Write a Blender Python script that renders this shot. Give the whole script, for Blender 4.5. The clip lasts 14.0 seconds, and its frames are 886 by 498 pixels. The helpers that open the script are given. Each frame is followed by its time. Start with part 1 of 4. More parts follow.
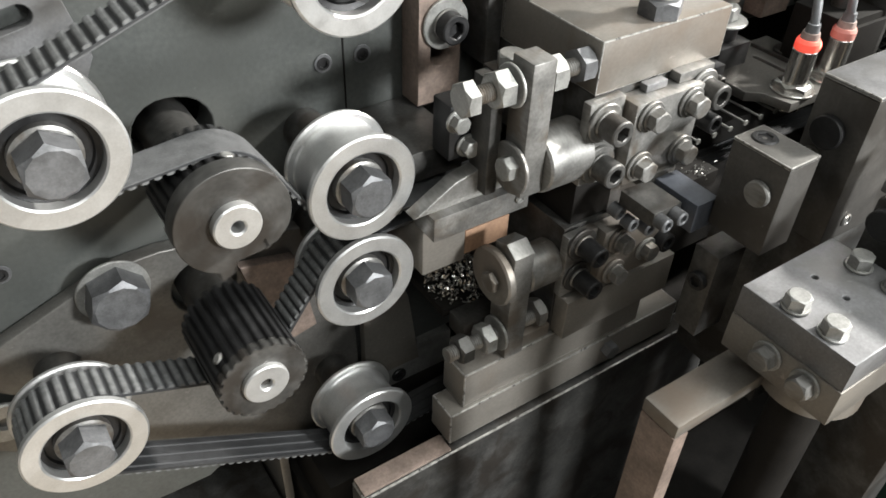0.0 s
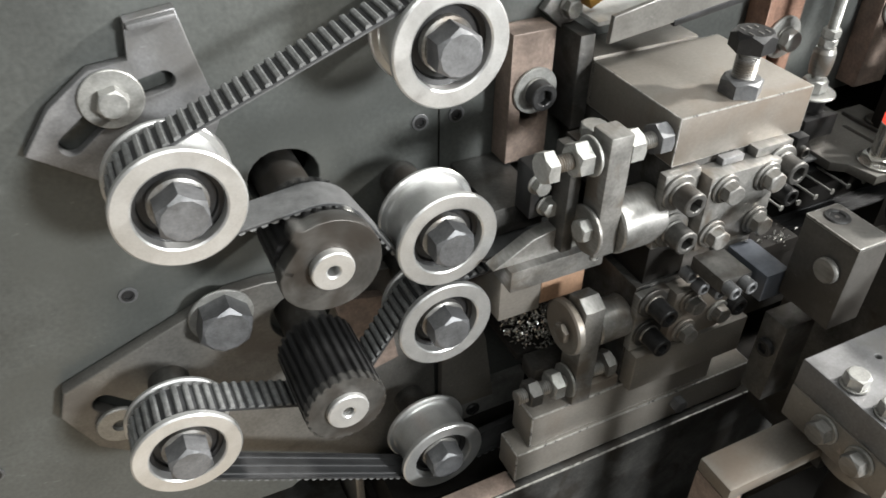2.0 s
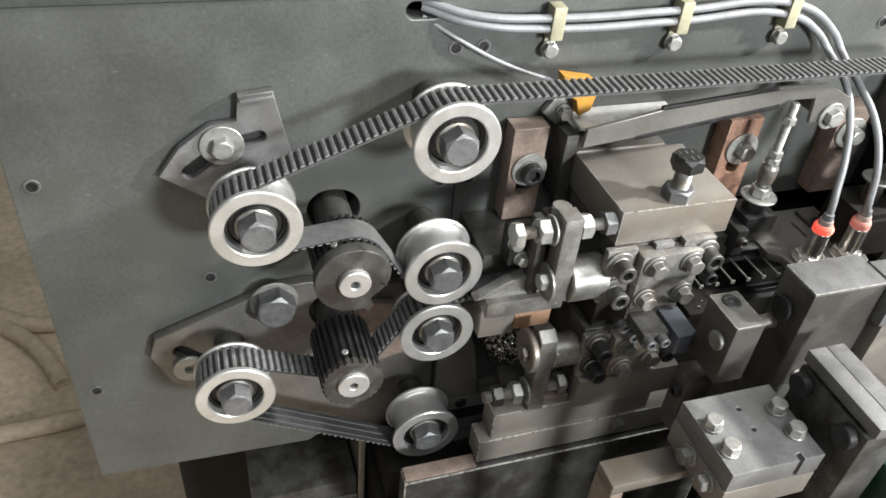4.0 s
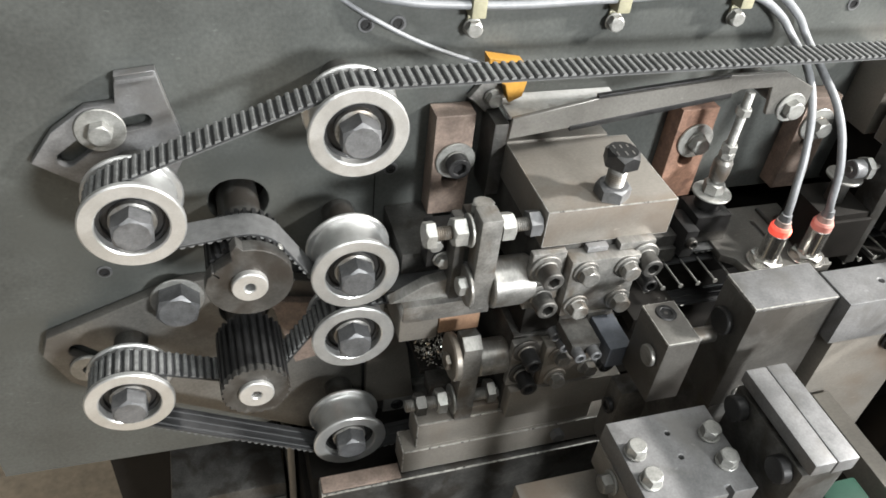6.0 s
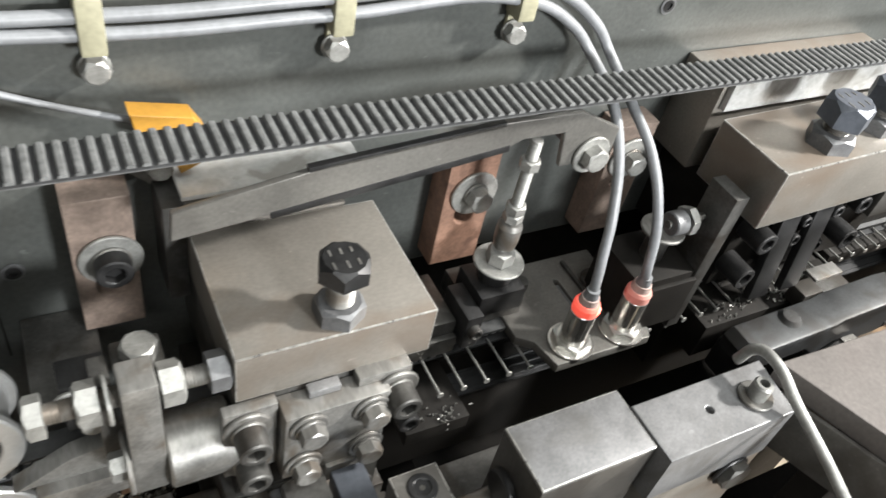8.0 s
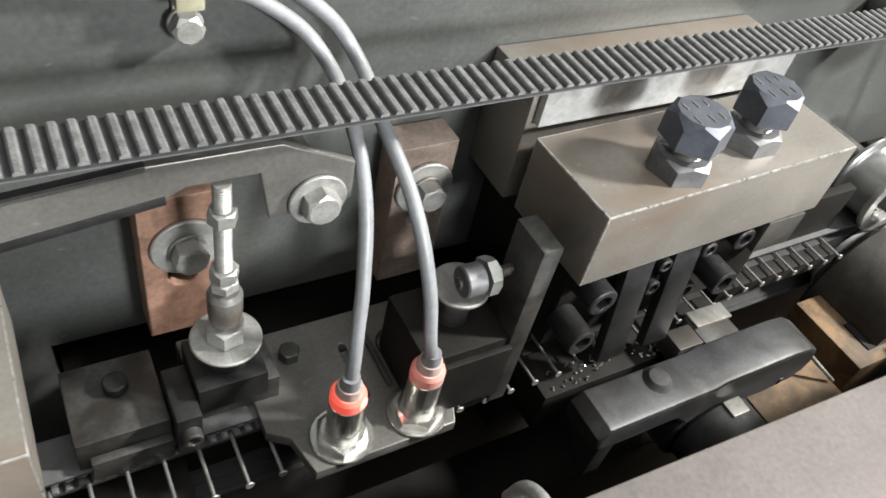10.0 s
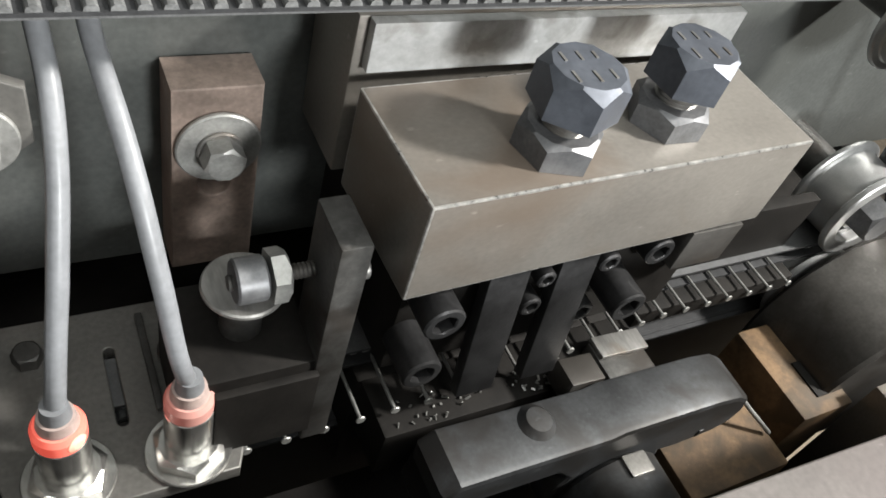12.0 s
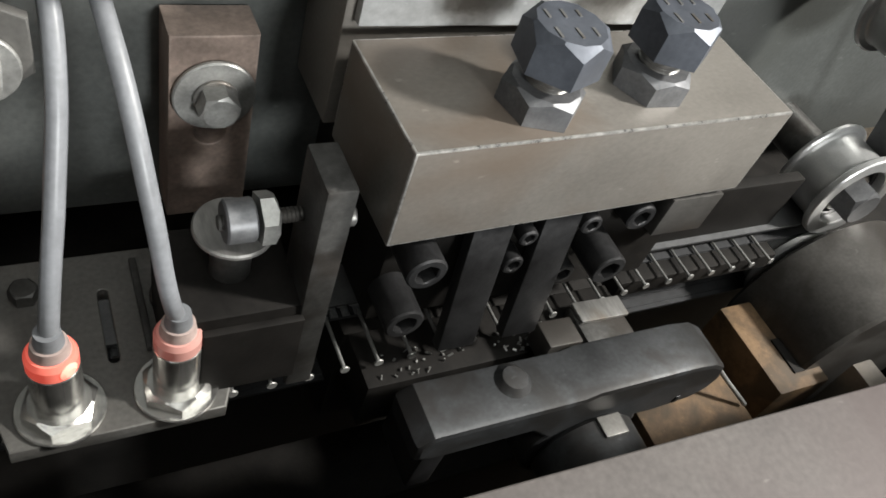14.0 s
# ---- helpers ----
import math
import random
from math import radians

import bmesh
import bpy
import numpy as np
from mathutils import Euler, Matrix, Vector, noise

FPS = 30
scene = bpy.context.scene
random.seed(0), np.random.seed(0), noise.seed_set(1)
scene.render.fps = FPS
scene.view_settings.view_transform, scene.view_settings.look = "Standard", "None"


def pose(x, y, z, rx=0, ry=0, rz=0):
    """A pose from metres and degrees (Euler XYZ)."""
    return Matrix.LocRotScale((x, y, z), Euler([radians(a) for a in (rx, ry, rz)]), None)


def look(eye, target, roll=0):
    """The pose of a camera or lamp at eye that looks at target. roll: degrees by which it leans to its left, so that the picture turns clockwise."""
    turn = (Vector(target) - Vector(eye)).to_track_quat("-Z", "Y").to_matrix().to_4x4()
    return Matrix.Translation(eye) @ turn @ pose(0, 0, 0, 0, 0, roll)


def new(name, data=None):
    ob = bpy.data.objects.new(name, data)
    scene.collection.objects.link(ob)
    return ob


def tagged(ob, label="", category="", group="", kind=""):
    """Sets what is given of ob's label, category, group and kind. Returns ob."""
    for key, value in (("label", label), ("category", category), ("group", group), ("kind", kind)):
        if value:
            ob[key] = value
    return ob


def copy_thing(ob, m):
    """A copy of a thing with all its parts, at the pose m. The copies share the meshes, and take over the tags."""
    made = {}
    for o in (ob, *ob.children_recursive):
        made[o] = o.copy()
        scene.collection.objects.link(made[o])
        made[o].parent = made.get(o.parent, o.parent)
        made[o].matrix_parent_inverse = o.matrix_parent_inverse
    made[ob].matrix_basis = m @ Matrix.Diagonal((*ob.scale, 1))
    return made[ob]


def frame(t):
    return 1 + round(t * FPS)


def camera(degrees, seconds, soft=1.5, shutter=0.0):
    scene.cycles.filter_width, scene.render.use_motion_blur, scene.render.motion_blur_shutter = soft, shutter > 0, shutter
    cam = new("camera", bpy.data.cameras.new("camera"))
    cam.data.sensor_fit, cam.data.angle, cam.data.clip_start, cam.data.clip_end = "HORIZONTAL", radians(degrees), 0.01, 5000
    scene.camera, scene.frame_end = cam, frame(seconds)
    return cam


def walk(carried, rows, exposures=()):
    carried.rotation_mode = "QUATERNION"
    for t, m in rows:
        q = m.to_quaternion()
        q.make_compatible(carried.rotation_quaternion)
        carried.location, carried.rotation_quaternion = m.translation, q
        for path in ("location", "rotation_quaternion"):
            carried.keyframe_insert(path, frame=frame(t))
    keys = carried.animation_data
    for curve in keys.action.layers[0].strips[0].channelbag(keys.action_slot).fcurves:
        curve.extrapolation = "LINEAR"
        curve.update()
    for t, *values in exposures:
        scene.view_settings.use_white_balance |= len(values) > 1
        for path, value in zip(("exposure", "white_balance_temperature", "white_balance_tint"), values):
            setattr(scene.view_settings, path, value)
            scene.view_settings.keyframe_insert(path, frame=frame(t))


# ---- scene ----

cam = camera(59.41, 14.0, soft=1.6, shutter=0.25)
PATH = [
    (0, (-0.1280, -0.3041, 0.1952), (0.0484, -0.0517, -0.0601), 2.24),
    (0.5, (-0.1173, -0.3085, 0.1955), (0.0485, -0.0467, -0.0573), 2.88),
    (1, (-0.1143, -0.3131, 0.1984), (0.0397, -0.0442, -0.0545), 1.73),
    (1.5, (-0.1210, -0.3140, 0.2040), (0.0256, -0.0393, -0.0470), 0.70),
    (2, (-0.1309, -0.3188, 0.2231), (0.0085, -0.0367, -0.0239), 0.74),
    (2.2, (-0.1384, -0.3289, 0.2322), (-0.0027, -0.0447, -0.0144), 1.66),
    (4.3, (-0.1343, -0.4150, 0.3254), (-0.0252, -0.1233, 0.0744), 6.12),
    (4.5, (-0.1253, -0.4120, 0.3232), (-0.0166, -0.1216, 0.0704), 6.33),
    (5, (-0.0982, -0.4024, 0.3161), (0.0064, -0.1143, 0.0591), 6.54),
    (5.5, (-0.0737, -0.4022, 0.3163), (0.0279, -0.1145, 0.0576), 6.56),
    (6, (-0.0710, -0.3852, 0.3101), (0.0363, -0.1010, 0.0498), 6.95),
    (6.5, (-0.0594, -0.3411, 0.3025), (0.0713, -0.0700, 0.0391), 8.21),
    (7, (-0.0633, -0.3083, 0.2983), (0.0883, -0.0535, 0.0297), 10.63),
    (7.5, (-0.0156, -0.2858, 0.2890), (0.1509, -0.0431, 0.0180), 13.14),
    (8, (0.0540, -0.2564, 0.2823), (0.2252, -0.0192, 0.0094), 13.83),
    (8.5, (0.0963, -0.2441, 0.2663), (0.2764, -0.0150, -0.0077), 16.05),
    (9, (0.1344, -0.2337, 0.2644), (0.3107, -0.0111, -0.0174), 14.78),
    (11.3, (0.2648, -0.1952, 0.2242), (0.4367, 0.0353, -0.0539), 14.93),
    (11.5, (0.2761, -0.1924, 0.2187), (0.4467, 0.0359, -0.0619), 16.49),
    (12, (0.2839, -0.1923, 0.2088), (0.4618, 0.0245, -0.0764), 20.12),
    (12.5, (0.2895, -0.1981, 0.2068), (0.4655, 0.0134, -0.0836), 21.50),
    (13, (0.2882, -0.2050, 0.2088), (0.4676, 0.0073, -0.0790), 21.97),
    (13.5, (0.2878, -0.2086, 0.2127), (0.4676, 0.0020, -0.0760), 22.67),
    (14, (0.2832, -0.2067, 0.2085), (0.4600, 0.0060, -0.0804), 22.41),
]
walk(cam, [(t, look(eye, target, roll)) for t, eye, target, roll in PATH], exposures=[(0.0, 0.10), (5.0, 0.06), (7.5, 0.02), (9.0, -0.22), (11.5, -0.40), (12.5, -0.74), (14.0, -0.92)])

# ---- light: unseen key light in front, ceiling tubes, an added left fill, one machine lamp ----
world = bpy.data.worlds.new("world")
scene.world = world
world.use_nodes = True
world.node_tree.nodes["Background"].inputs[0].default_value = (0.5, 0.52, 0.55, 1)
world.node_tree.nodes["Background"].inputs[1].default_value = 0.08


def area(name, eye, target, sx, sy, power, color):
    data = bpy.data.lights.new(name, "AREA")
    data.shape, data.size, data.size_y, data.energy, data.color = "RECTANGLE", sx, sy, power, color
    ob = new(name, data)
    ob.matrix_world = look(eye, target)
    return ob


# unseen compact source in front, aimed by the belt's shadow; no window built
area("front_key_light", (0.62, -1.5, 0.46), (0.25, 0, 0), 0.24, 0.22, 42, (0.975, 0.99, 0.985))
area("ceiling_tube_light", (0.85, -0.75, 2.1), (0.40, -0.1, 0), 2.2, 1.1, 42, (0.98, 1.0, 0.97))
# added fill for the dark lower left; no lamp is known there
area("left_fill_light", (-0.7, -1.7, 1.7), (-0.05, 0, -0.1), 1.2, 0.12, 12, (0.98, 1.0, 0.97))
area("machine_lamp_light", (1.20, -0.46, 0.74), (0.4, -0.06, 0.08), 0.09, 0.09, 50, (1.0, 0.97, 0.92))


# ---- materials ----
def material(name, color, rough=0.5, metal=0.0, dark=0.6, scale=60.0, bump=0.05, spots=0.35, fine=900.0, streak=(1, 1, 1), dirt=None, stain=None, stain_at=0.60, stain_scale=18.0):
    """Base colour broken up at two scales, uneven roughness and fine relief."""
    m = bpy.data.materials.new(name)
    m.use_nodes = True
    n, l = m.node_tree.nodes, m.node_tree.links
    b = n["Principled BSDF"]
    b.inputs["Metallic"].default_value = metal
    co = n.new("ShaderNodeTexCoord")
    info = n.new("ShaderNodeObjectInfo")
    mp = n.new("ShaderNodeMapping")
    mp.inputs["Scale"].default_value = streak
    off = n.new("ShaderNodeVectorMath")
    off.operation = "SCALE"
    off.inputs["Scale"].default_value = 3.0
    l.new(info.outputs["Random"], off.inputs[0])
    add = n.new("ShaderNodeVectorMath")
    l.new(co.outputs["Object"], add.inputs[0])
    l.new(off.outputs[0], add.inputs[1])
    l.new(add.outputs[0], mp.inputs["Vector"])
    big = n.new("ShaderNodeTexNoise")
    big.inputs["Scale"].default_value = scale
    big.inputs["Detail"].default_value = 6
    big.inputs["Roughness"].default_value = 0.65
    l.new(mp.outputs[0], big.inputs["Vector"])
    small = n.new("ShaderNodeTexNoise")
    small.inputs["Scale"].default_value = fine
    small.inputs["Detail"].default_value = 3
    l.new(mp.outputs[0], small.inputs["Vector"])
    ramp = n.new("ShaderNodeValToRGB")
    c2 = dirt or tuple(c * dark for c in color)
    ramp.color_ramp.elements[0].position, ramp.color_ramp.elements[1].position = 0.36, 0.64
    ramp.color_ramp.elements[0].color, ramp.color_ramp.elements[1].color = (*c2, 1), (*color, 1)
    l.new(big.outputs["Fac"], ramp.inputs["Fac"])
    mix = n.new("ShaderNodeMix")
    mix.data_type, mix.blend_type = "RGBA", "OVERLAY"
    mix.inputs["Factor"].default_value = spots
    l.new(ramp.outputs["Color"], mix.inputs["A"])
    l.new(small.outputs["Fac"], mix.inputs["B"])
    col = mix.outputs["Result"]
    if stain:
        patch = n.new("ShaderNodeTexNoise")
        patch.inputs["Scale"].default_value, patch.inputs["Detail"].default_value, patch.inputs["Distortion"].default_value = stain_scale, 8, 0.6
        l.new(add.outputs[0], patch.inputs["Vector"])
        edge = n.new("ShaderNodeMapRange")
        edge.inputs["From Min"].default_value, edge.inputs["From Max"].default_value = stain_at - 0.05, stain_at + 0.07
        edge.inputs["To Max"].default_value = 0.75
        l.new(patch.outputs["Fac"], edge.inputs["Value"])
        over = n.new("ShaderNodeMix")
        over.data_type = "RGBA"
        over.inputs["B"].default_value = (*stain, 1)
        l.new(edge.outputs[0], over.inputs["Factor"])
        l.new(col, over.inputs["A"])
        scr = n.new("ShaderNodeTexNoise")
        scr.inputs["Scale"].default_value, scr.inputs["Detail"].default_value = 260, 2
        smap = n.new("ShaderNodeMapping")
        smap.inputs["Scale"].default_value = (0.55, 1.0, 1.1)
        smap.inputs["Rotation"].default_value = (0.3, 0.5, 0.4)
        l.new(add.outputs[0], smap.inputs["Vector"])
        l.new(smap.outputs[0], scr.inputs["Vector"])
        sm = n.new("ShaderNodeMapRange")
        sm.inputs["From Min"].default_value, sm.inputs["From Max"].default_value, sm.inputs["To Max"].default_value = 0.71, 0.80, 0.32
        l.new(scr.outputs["Fac"], sm.inputs["Value"])
        light = n.new("ShaderNodeMix")
        light.data_type = "RGBA"
        light.inputs["B"].default_value = (*(min(1, c * 1.9 + 0.03) for c in color), 1)
        l.new(sm.outputs[0], light.inputs["Factor"])
        l.new(over.outputs["Result"], light.inputs["A"])
        col = light.outputs["Result"]
    l.new(col, b.inputs["Base Color"])
    rr = n.new("ShaderNodeMapRange")
    rr.inputs["To Min"].default_value, rr.inputs["To Max"].default_value = max(0.05, rough - 0.13), min(1, rough + 0.13)
    l.new(big.outputs["Fac"], rr.inputs["Value"])
    l.new(rr.outputs[0], b.inputs["Roughness"])
    bp = n.new("ShaderNodeBump")
    bp.inputs["Strength"].default_value = bump
    bp.inputs["Distance"].default_value = 0.0006
    l.new(small.outputs["Fac"], bp.inputs["Height"])
    l.new(bp.outputs[0], b.inputs["Normal"])
    return m


M_PLATE = material("black_oiled_steel_plate", (0.098, 0.104, 0.100), 0.38, 0.30, 0.70, 14, 0.12, 0.32, 420, stain=(0.078, 0.082, 0.077), stain_at=0.58, stain_scale=9.0)
M_STEEL = material("ground_steel", (0.29, 0.285, 0.272), 0.40, 0.62, 0.60, 70, 0.06, 0.35, 700, (1, 0.25, 1), stain=(0.14, 0.115, 0.09), stain_at=0.58, stain_scale=45.0)
M_WARM = material("tarnished_steel", (0.228, 0.212, 0.190), 0.42, 0.42, 0.84, 26, 0.04, 0.2, 700, (0.7, 1, 1), stain=(0.165, 0.128, 0.098), stain_at=0.58, stain_scale=13.0)
M_DARK = material("dark_steel", (0.115, 0.113, 0.108), 0.45, 0.65, 0.55, 60, 0.08, 0.35, 600, stain=(0.045, 0.038, 0.032), stain_at=0.54, stain_scale=40.0)
M_BRIGHT = material("bright_plated_steel", (0.35, 0.35, 0.335), 0.40, 0.5, 0.66, 120, 0.04, 0.25, 900)
M_ALU = material("machined_aluminium", (0.60, 0.605, 0.60), 0.36, 0.75, 0.85, 90, 0.03, 0.15, 1200)
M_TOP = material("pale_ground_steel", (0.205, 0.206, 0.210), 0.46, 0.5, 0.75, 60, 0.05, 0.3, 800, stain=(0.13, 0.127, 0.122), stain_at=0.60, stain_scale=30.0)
M_COVER = material("stained_cover_steel", (0.112, 0.101, 0.095), 0.56, 0.3, 0.78, 22, 0.06, 0.3, 500, stain=(0.064, 0.048, 0.046), stain_at=0.55, stain_scale=9.0)
M_BOLT = material("grey_bolt_steel", (0.165, 0.168, 0.174), 0.48, 0.5, 0.65, 150, 0.05, 0.25, 900)
M_BLACK = material("black_oxide", (0.035, 0.035, 0.036), 0.42, 0.5, 0.6, 120, 0.08, 0.3, 800)
# oily black iron, taken near-black and matte to hold recess shade in colour
M_PIT = material("oily_iron_in_pit_shade", (0.016, 0.0145, 0.013), 0.68, 0.2, 0.5, 60, 0.1, 0.3, 500)
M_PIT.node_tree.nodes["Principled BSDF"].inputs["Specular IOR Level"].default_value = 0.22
M_RUBBER = material("black_rubber", (0.030, 0.031, 0.033), 0.62, 0.0, 0.6, 200, 0.15, 0.3, 1500)
M_RUBBER_GREY = material("worn_belt_backing", (0.10, 0.102, 0.104), 0.6, 0.0, 0.7, 200, 0.15, 0.3, 1500)
# teeth greyer than the band: light on their tops is put into colour
M_TOOTH = material("lit_tooth_rubber", (0.16, 0.164, 0.164), 0.6, 0.0, 0.55, 260, 0.3, 0.45, 1500)
M_BROWN = material("brown_oxidised_steel", (0.30, 0.232, 0.195), 0.5, 0.3, 0.55, 60, 0.08, 0.35, 600)
M_RED = material("reddish_oxidised_steel", (0.34, 0.200, 0.145), 0.5, 0.3, 0.55, 60, 0.08, 0.35, 600, stain=(0.12, 0.07, 0.055), stain_at=0.58, stain_scale=50.0)
M_EDGE = material("bright_worn_edge", (0.62, 0.61, 0.58), 0.30, 0.7, 0.45, 260, 0.05, 0.3, 900)
M_CHROME = material("nickel_plate", (0.66, 0.65, 0.62), 0.22, 0.9, 0.7, 90, 0.03, 0.2, 900)
M_COPPER = material("tan_fibre_block", (0.36, 0.22, 0.14), 0.6, 0.1, 0.7, 60, 0.08, 0.3, 600)
M_FLOOR = material("brown_concrete", (0.56, 0.46, 0.35), 0.85, 0.0, 0.7, 4, 0.4, 0.4, 60)
M_WALL = material("grey_wall_paint", (0.36, 0.37, 0.37), 0.8, 0.0, 0.85, 2, 0.2, 0.2, 40)
M_CABLE = material("grey_cable_sheath", (0.205, 0.213, 0.225), 0.42, 0.0, 0.8, 60, 0.05, 0.2, 500)
M_CAP = material("milky_plastic", (0.46, 0.36, 0.33), 0.35, 0.0, 0.8, 120, 0.03, 0.2, 700)
M_YELLOW = material("yellow_paint", (0.40, 0.205, 0.028), 0.5, 0.0, 0.8, 80, 0.05, 0.2, 500)
M_CLIP = material("yellowed_clip", (0.34, 0.325, 0.23), 0.5, 0.2, 0.8, 80, 0.05, 0.2, 500)
M_WHITE = material("scuffed_white_plate", (0.50, 0.505, 0.50), 0.45, 0.2, 0.8, 90, 0.05, 0.2, 500, stain=(0.22, 0.21, 0.19), stain_at=0.58, stain_scale=60.0)
M_BLUE = material("bluish_steel", (0.105, 0.116, 0.138), 0.48, 0.4, 0.7, 90, 0.05, 0.2, 600)
M_GREEN = material("green_paint", (0.010, 0.042, 0.028), 0.4, 0.0, 0.7, 60, 0.05, 0.2, 500)
M_AMBER = material("rusty_yellow_casting", (0.19, 0.118, 0.060), 0.65, 0.1, 0.5, 60, 0.1, 0.3, 500, stain=(0.05, 0.035, 0.02), stain_at=0.52, stain_scale=40.0)
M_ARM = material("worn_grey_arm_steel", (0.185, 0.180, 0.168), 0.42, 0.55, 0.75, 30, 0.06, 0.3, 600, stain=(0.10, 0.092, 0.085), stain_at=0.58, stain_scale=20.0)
M_LEVER = material("dark_lever_steel", (0.060, 0.063, 0.066), 0.50, 0.4, 0.6, 60, 0.08, 0.35, 600, stain=(0.025, 0.023, 0.021), stain_at=0.54, stain_scale=40.0)
# stained dark steel; on the slide blocks it also holds side shade
M_OIL_SHADE = material("oil_shade_dark_steel", (0.105, 0.100, 0.093), 0.42, 0.45, 0.6, 26, 0.06, 0.3, 600, stain=(0.045, 0.040, 0.035), stain_at=0.52, stain_scale=24.0)


def glow(name, color, strength):
    m = bpy.data.materials.new(name)
    m.use_nodes = True
    b = m.node_tree.nodes["Principled BSDF"]
    b.inputs["Base Color"].default_value = (*color, 1)
    b.inputs["Roughness"].default_value = 0.3
    b.inputs["Emission Color"].default_value = (1.0, 0.06, 0.035, 1)
    b.inputs["Emission Strength"].default_value = strength
    return m


M_LED = glow("lit_red_ring", (0.80, 0.26, 0.20), 0.75)
M_LED_DIM = glow("dim_red_ring", (0.58, 0.32, 0.28), 0.12)
M_SPOT = glow("bright_indicator_diode", (0.9, 0.5, 0.4), 6.0)


# ---- mesh helpers ----
def ob_from(name, bm, mat, parent=None, label="", sharp=19):
    bmesh.ops.recalc_face_normals(bm, faces=bm.faces)
    me = bpy.data.meshes.new(name)
    bm.to_mesh(me)
    bm.free()
    me.materials.append(mat)
    me.shade_smooth()
    me.set_sharp_from_angle(angle=radians(sharp))
    ob = new(name, me)
    if parent:
        ob.parent = parent
    if label:
        ob["label"] = label
    return ob


def part(name, bm, mat, parent, label=""):
    return ob_from(name, bm, mat, parent, label)


def thing(name, at, label, category, group="", kind=""):
    ob = new(name)
    ob.empty_display_size = 0.005
    ob.location = at
    return tagged(ob, label, category, group, kind)


def box(x0, x1, y0, y1, z0, z1, bevel=0.0008, bm=None, m=None):
    bm = bm or bmesh.new()
    mat = Matrix.Translation(((x0 + x1) / 2, (y0 + y1) / 2, (z0 + z1) / 2)) @ Matrix.Diagonal((abs(x1 - x0), abs(y1 - y0), abs(z1 - z0), 1))
    vs = bmesh.ops.create_cube(bm, size=1, matrix=mat)["verts"]
    if bevel:
        es = list({e for v in vs for e in v.link_edges})
        out = bmesh.ops.bevel(bm, geom=es, offset=bevel, segments=2, affect="EDGES", profile=0.6)
        vs = list({v for f in out["faces"] for v in f.verts} | {v for v in vs if v.is_valid})
    if m is not None:
        bmesh.ops.transform(bm, matrix=m, verts=vs)
    return bm


def worn_edges(ob):
    """Rubbed bright steel along the rounded edges of a block."""
    ob.data.materials.append(M_EDGE)
    for p in ob.data.polygons:
        if max(abs(c) for c in p.normal) < 0.97:
            p.material_index = 1
    return ob


AX = {"-y": pose(0, 0, 0, 90, 0, 0), "y": pose(0, 0, 0, -90, 0, 0), "x": pose(0, 0, 0, 0, 90, 0), "-x": pose(0, 0, 0, 0, -90, 0), "z": Matrix(), "-z": pose(0, 0, 0, 180, 0, 0)}


def along(axis, x, y, z, spin=0):
    return Matrix.Translation((x, y, z)) @ AX[axis] @ pose(0, 0, 0, 0, 0, spin)


def hexr(a):
    """Radius of a hexagon with unit inscribed circle, towards the angle a."""
    a = (a + math.pi / 6) % (math.pi / 3) - math.pi / 6
    return 1 / math.cos(a)


def lathe(profile, m=None, seg=40, bm=None):
    """Turned body about local z: rows of (radius, height) or (radius, height, 6) for a six-sided ring."""
    bm = bm or bmesh.new()
    m = m or Matrix()
    rings = []
    for row in profile:
        r, h, six = row[0], row[1], len(row) > 2
        if r < 1e-6:
            rings.append([bm.verts.new(m @ Vector((0, 0, h)))])
            continue
        ring = []
        for k in range(seg):
            a = 2 * math.pi * k / seg
            rr = r * hexr(a) if six else r
            ring.append(bm.verts.new(m @ Vector((rr * math.cos(a), rr * math.sin(a), h))))
        rings.append(ring)
    for a, b in zip(rings, rings[1:]):
        if len(a) == 1 and len(b) == 1:
            continue
        for k in range(seg):
            j = (k + 1) % seg
            if len(a) == 1:
                bm.faces.new((a[0], b[k], b[j]))
            elif len(b) == 1:
                bm.faces.new((a[k], a[j], b[0]))
            else:
                bm.faces.new((a[k], a[j], b[j], b[k]))
    return bm


def hex_head(af, h, m, bm=None, drop=0.17, flat=0.93):
    """Chamfered hexagon of width af across flats, standing on local z = 0."""
    bm = bm or bmesh.new()
    r = af / 2
    lo, mid, top = [], [], []
    for k in range(12):
        a, corner = math.pi * k / 6, k % 2 == 0
        rr = r / math.cos(math.pi / 6) if corner else r
        lo.append(bm.verts.new(m @ Vector((rr * math.cos(a), rr * math.sin(a), 0))))
        mid.append(bm.verts.new(m @ Vector((rr * math.cos(a), rr * math.sin(a), h - (drop * r if corner else 0.03 * r)))))
        top.append(bm.verts.new(m @ Vector((flat * r * math.cos(a), flat * r * math.sin(a), h))))
    for k in range(12):
        j = (k + 1) % 12
        bm.faces.new((lo[k], lo[j], mid[j], mid[k]))
        bm.faces.new((mid[k], mid[j], top[j], top[k]))
    bm.faces.new(top)
    bm.faces.new(lo[::-1])
    return bm


def cyl(r, h0, h1, m, seg=32, c=0.0006, bm=None):
    c = min(c, r * 0.3, abs(h1 - h0) * 0.3)
    return lathe([(0, h0), (r - c, h0), (r, h0 + c), (r, h1 - c), (r - c, h1), (0, h1)], m, seg, bm)


def washer(r, hole, h, m, bm=None):
    c = h * 0.25
    return lathe([(hole, 0), (r - c, 0), (r, c), (r, h - c), (r - c, h), (hole, h), (hole, 0)], m, 40, bm)


def plate2d(name, outline, holes, thick, mat, m, parent=None, label="", bevel=0.0005):
    """A flat plate cut to an outline, with holes right through. Local x, y in the sheet, z its thickness."""
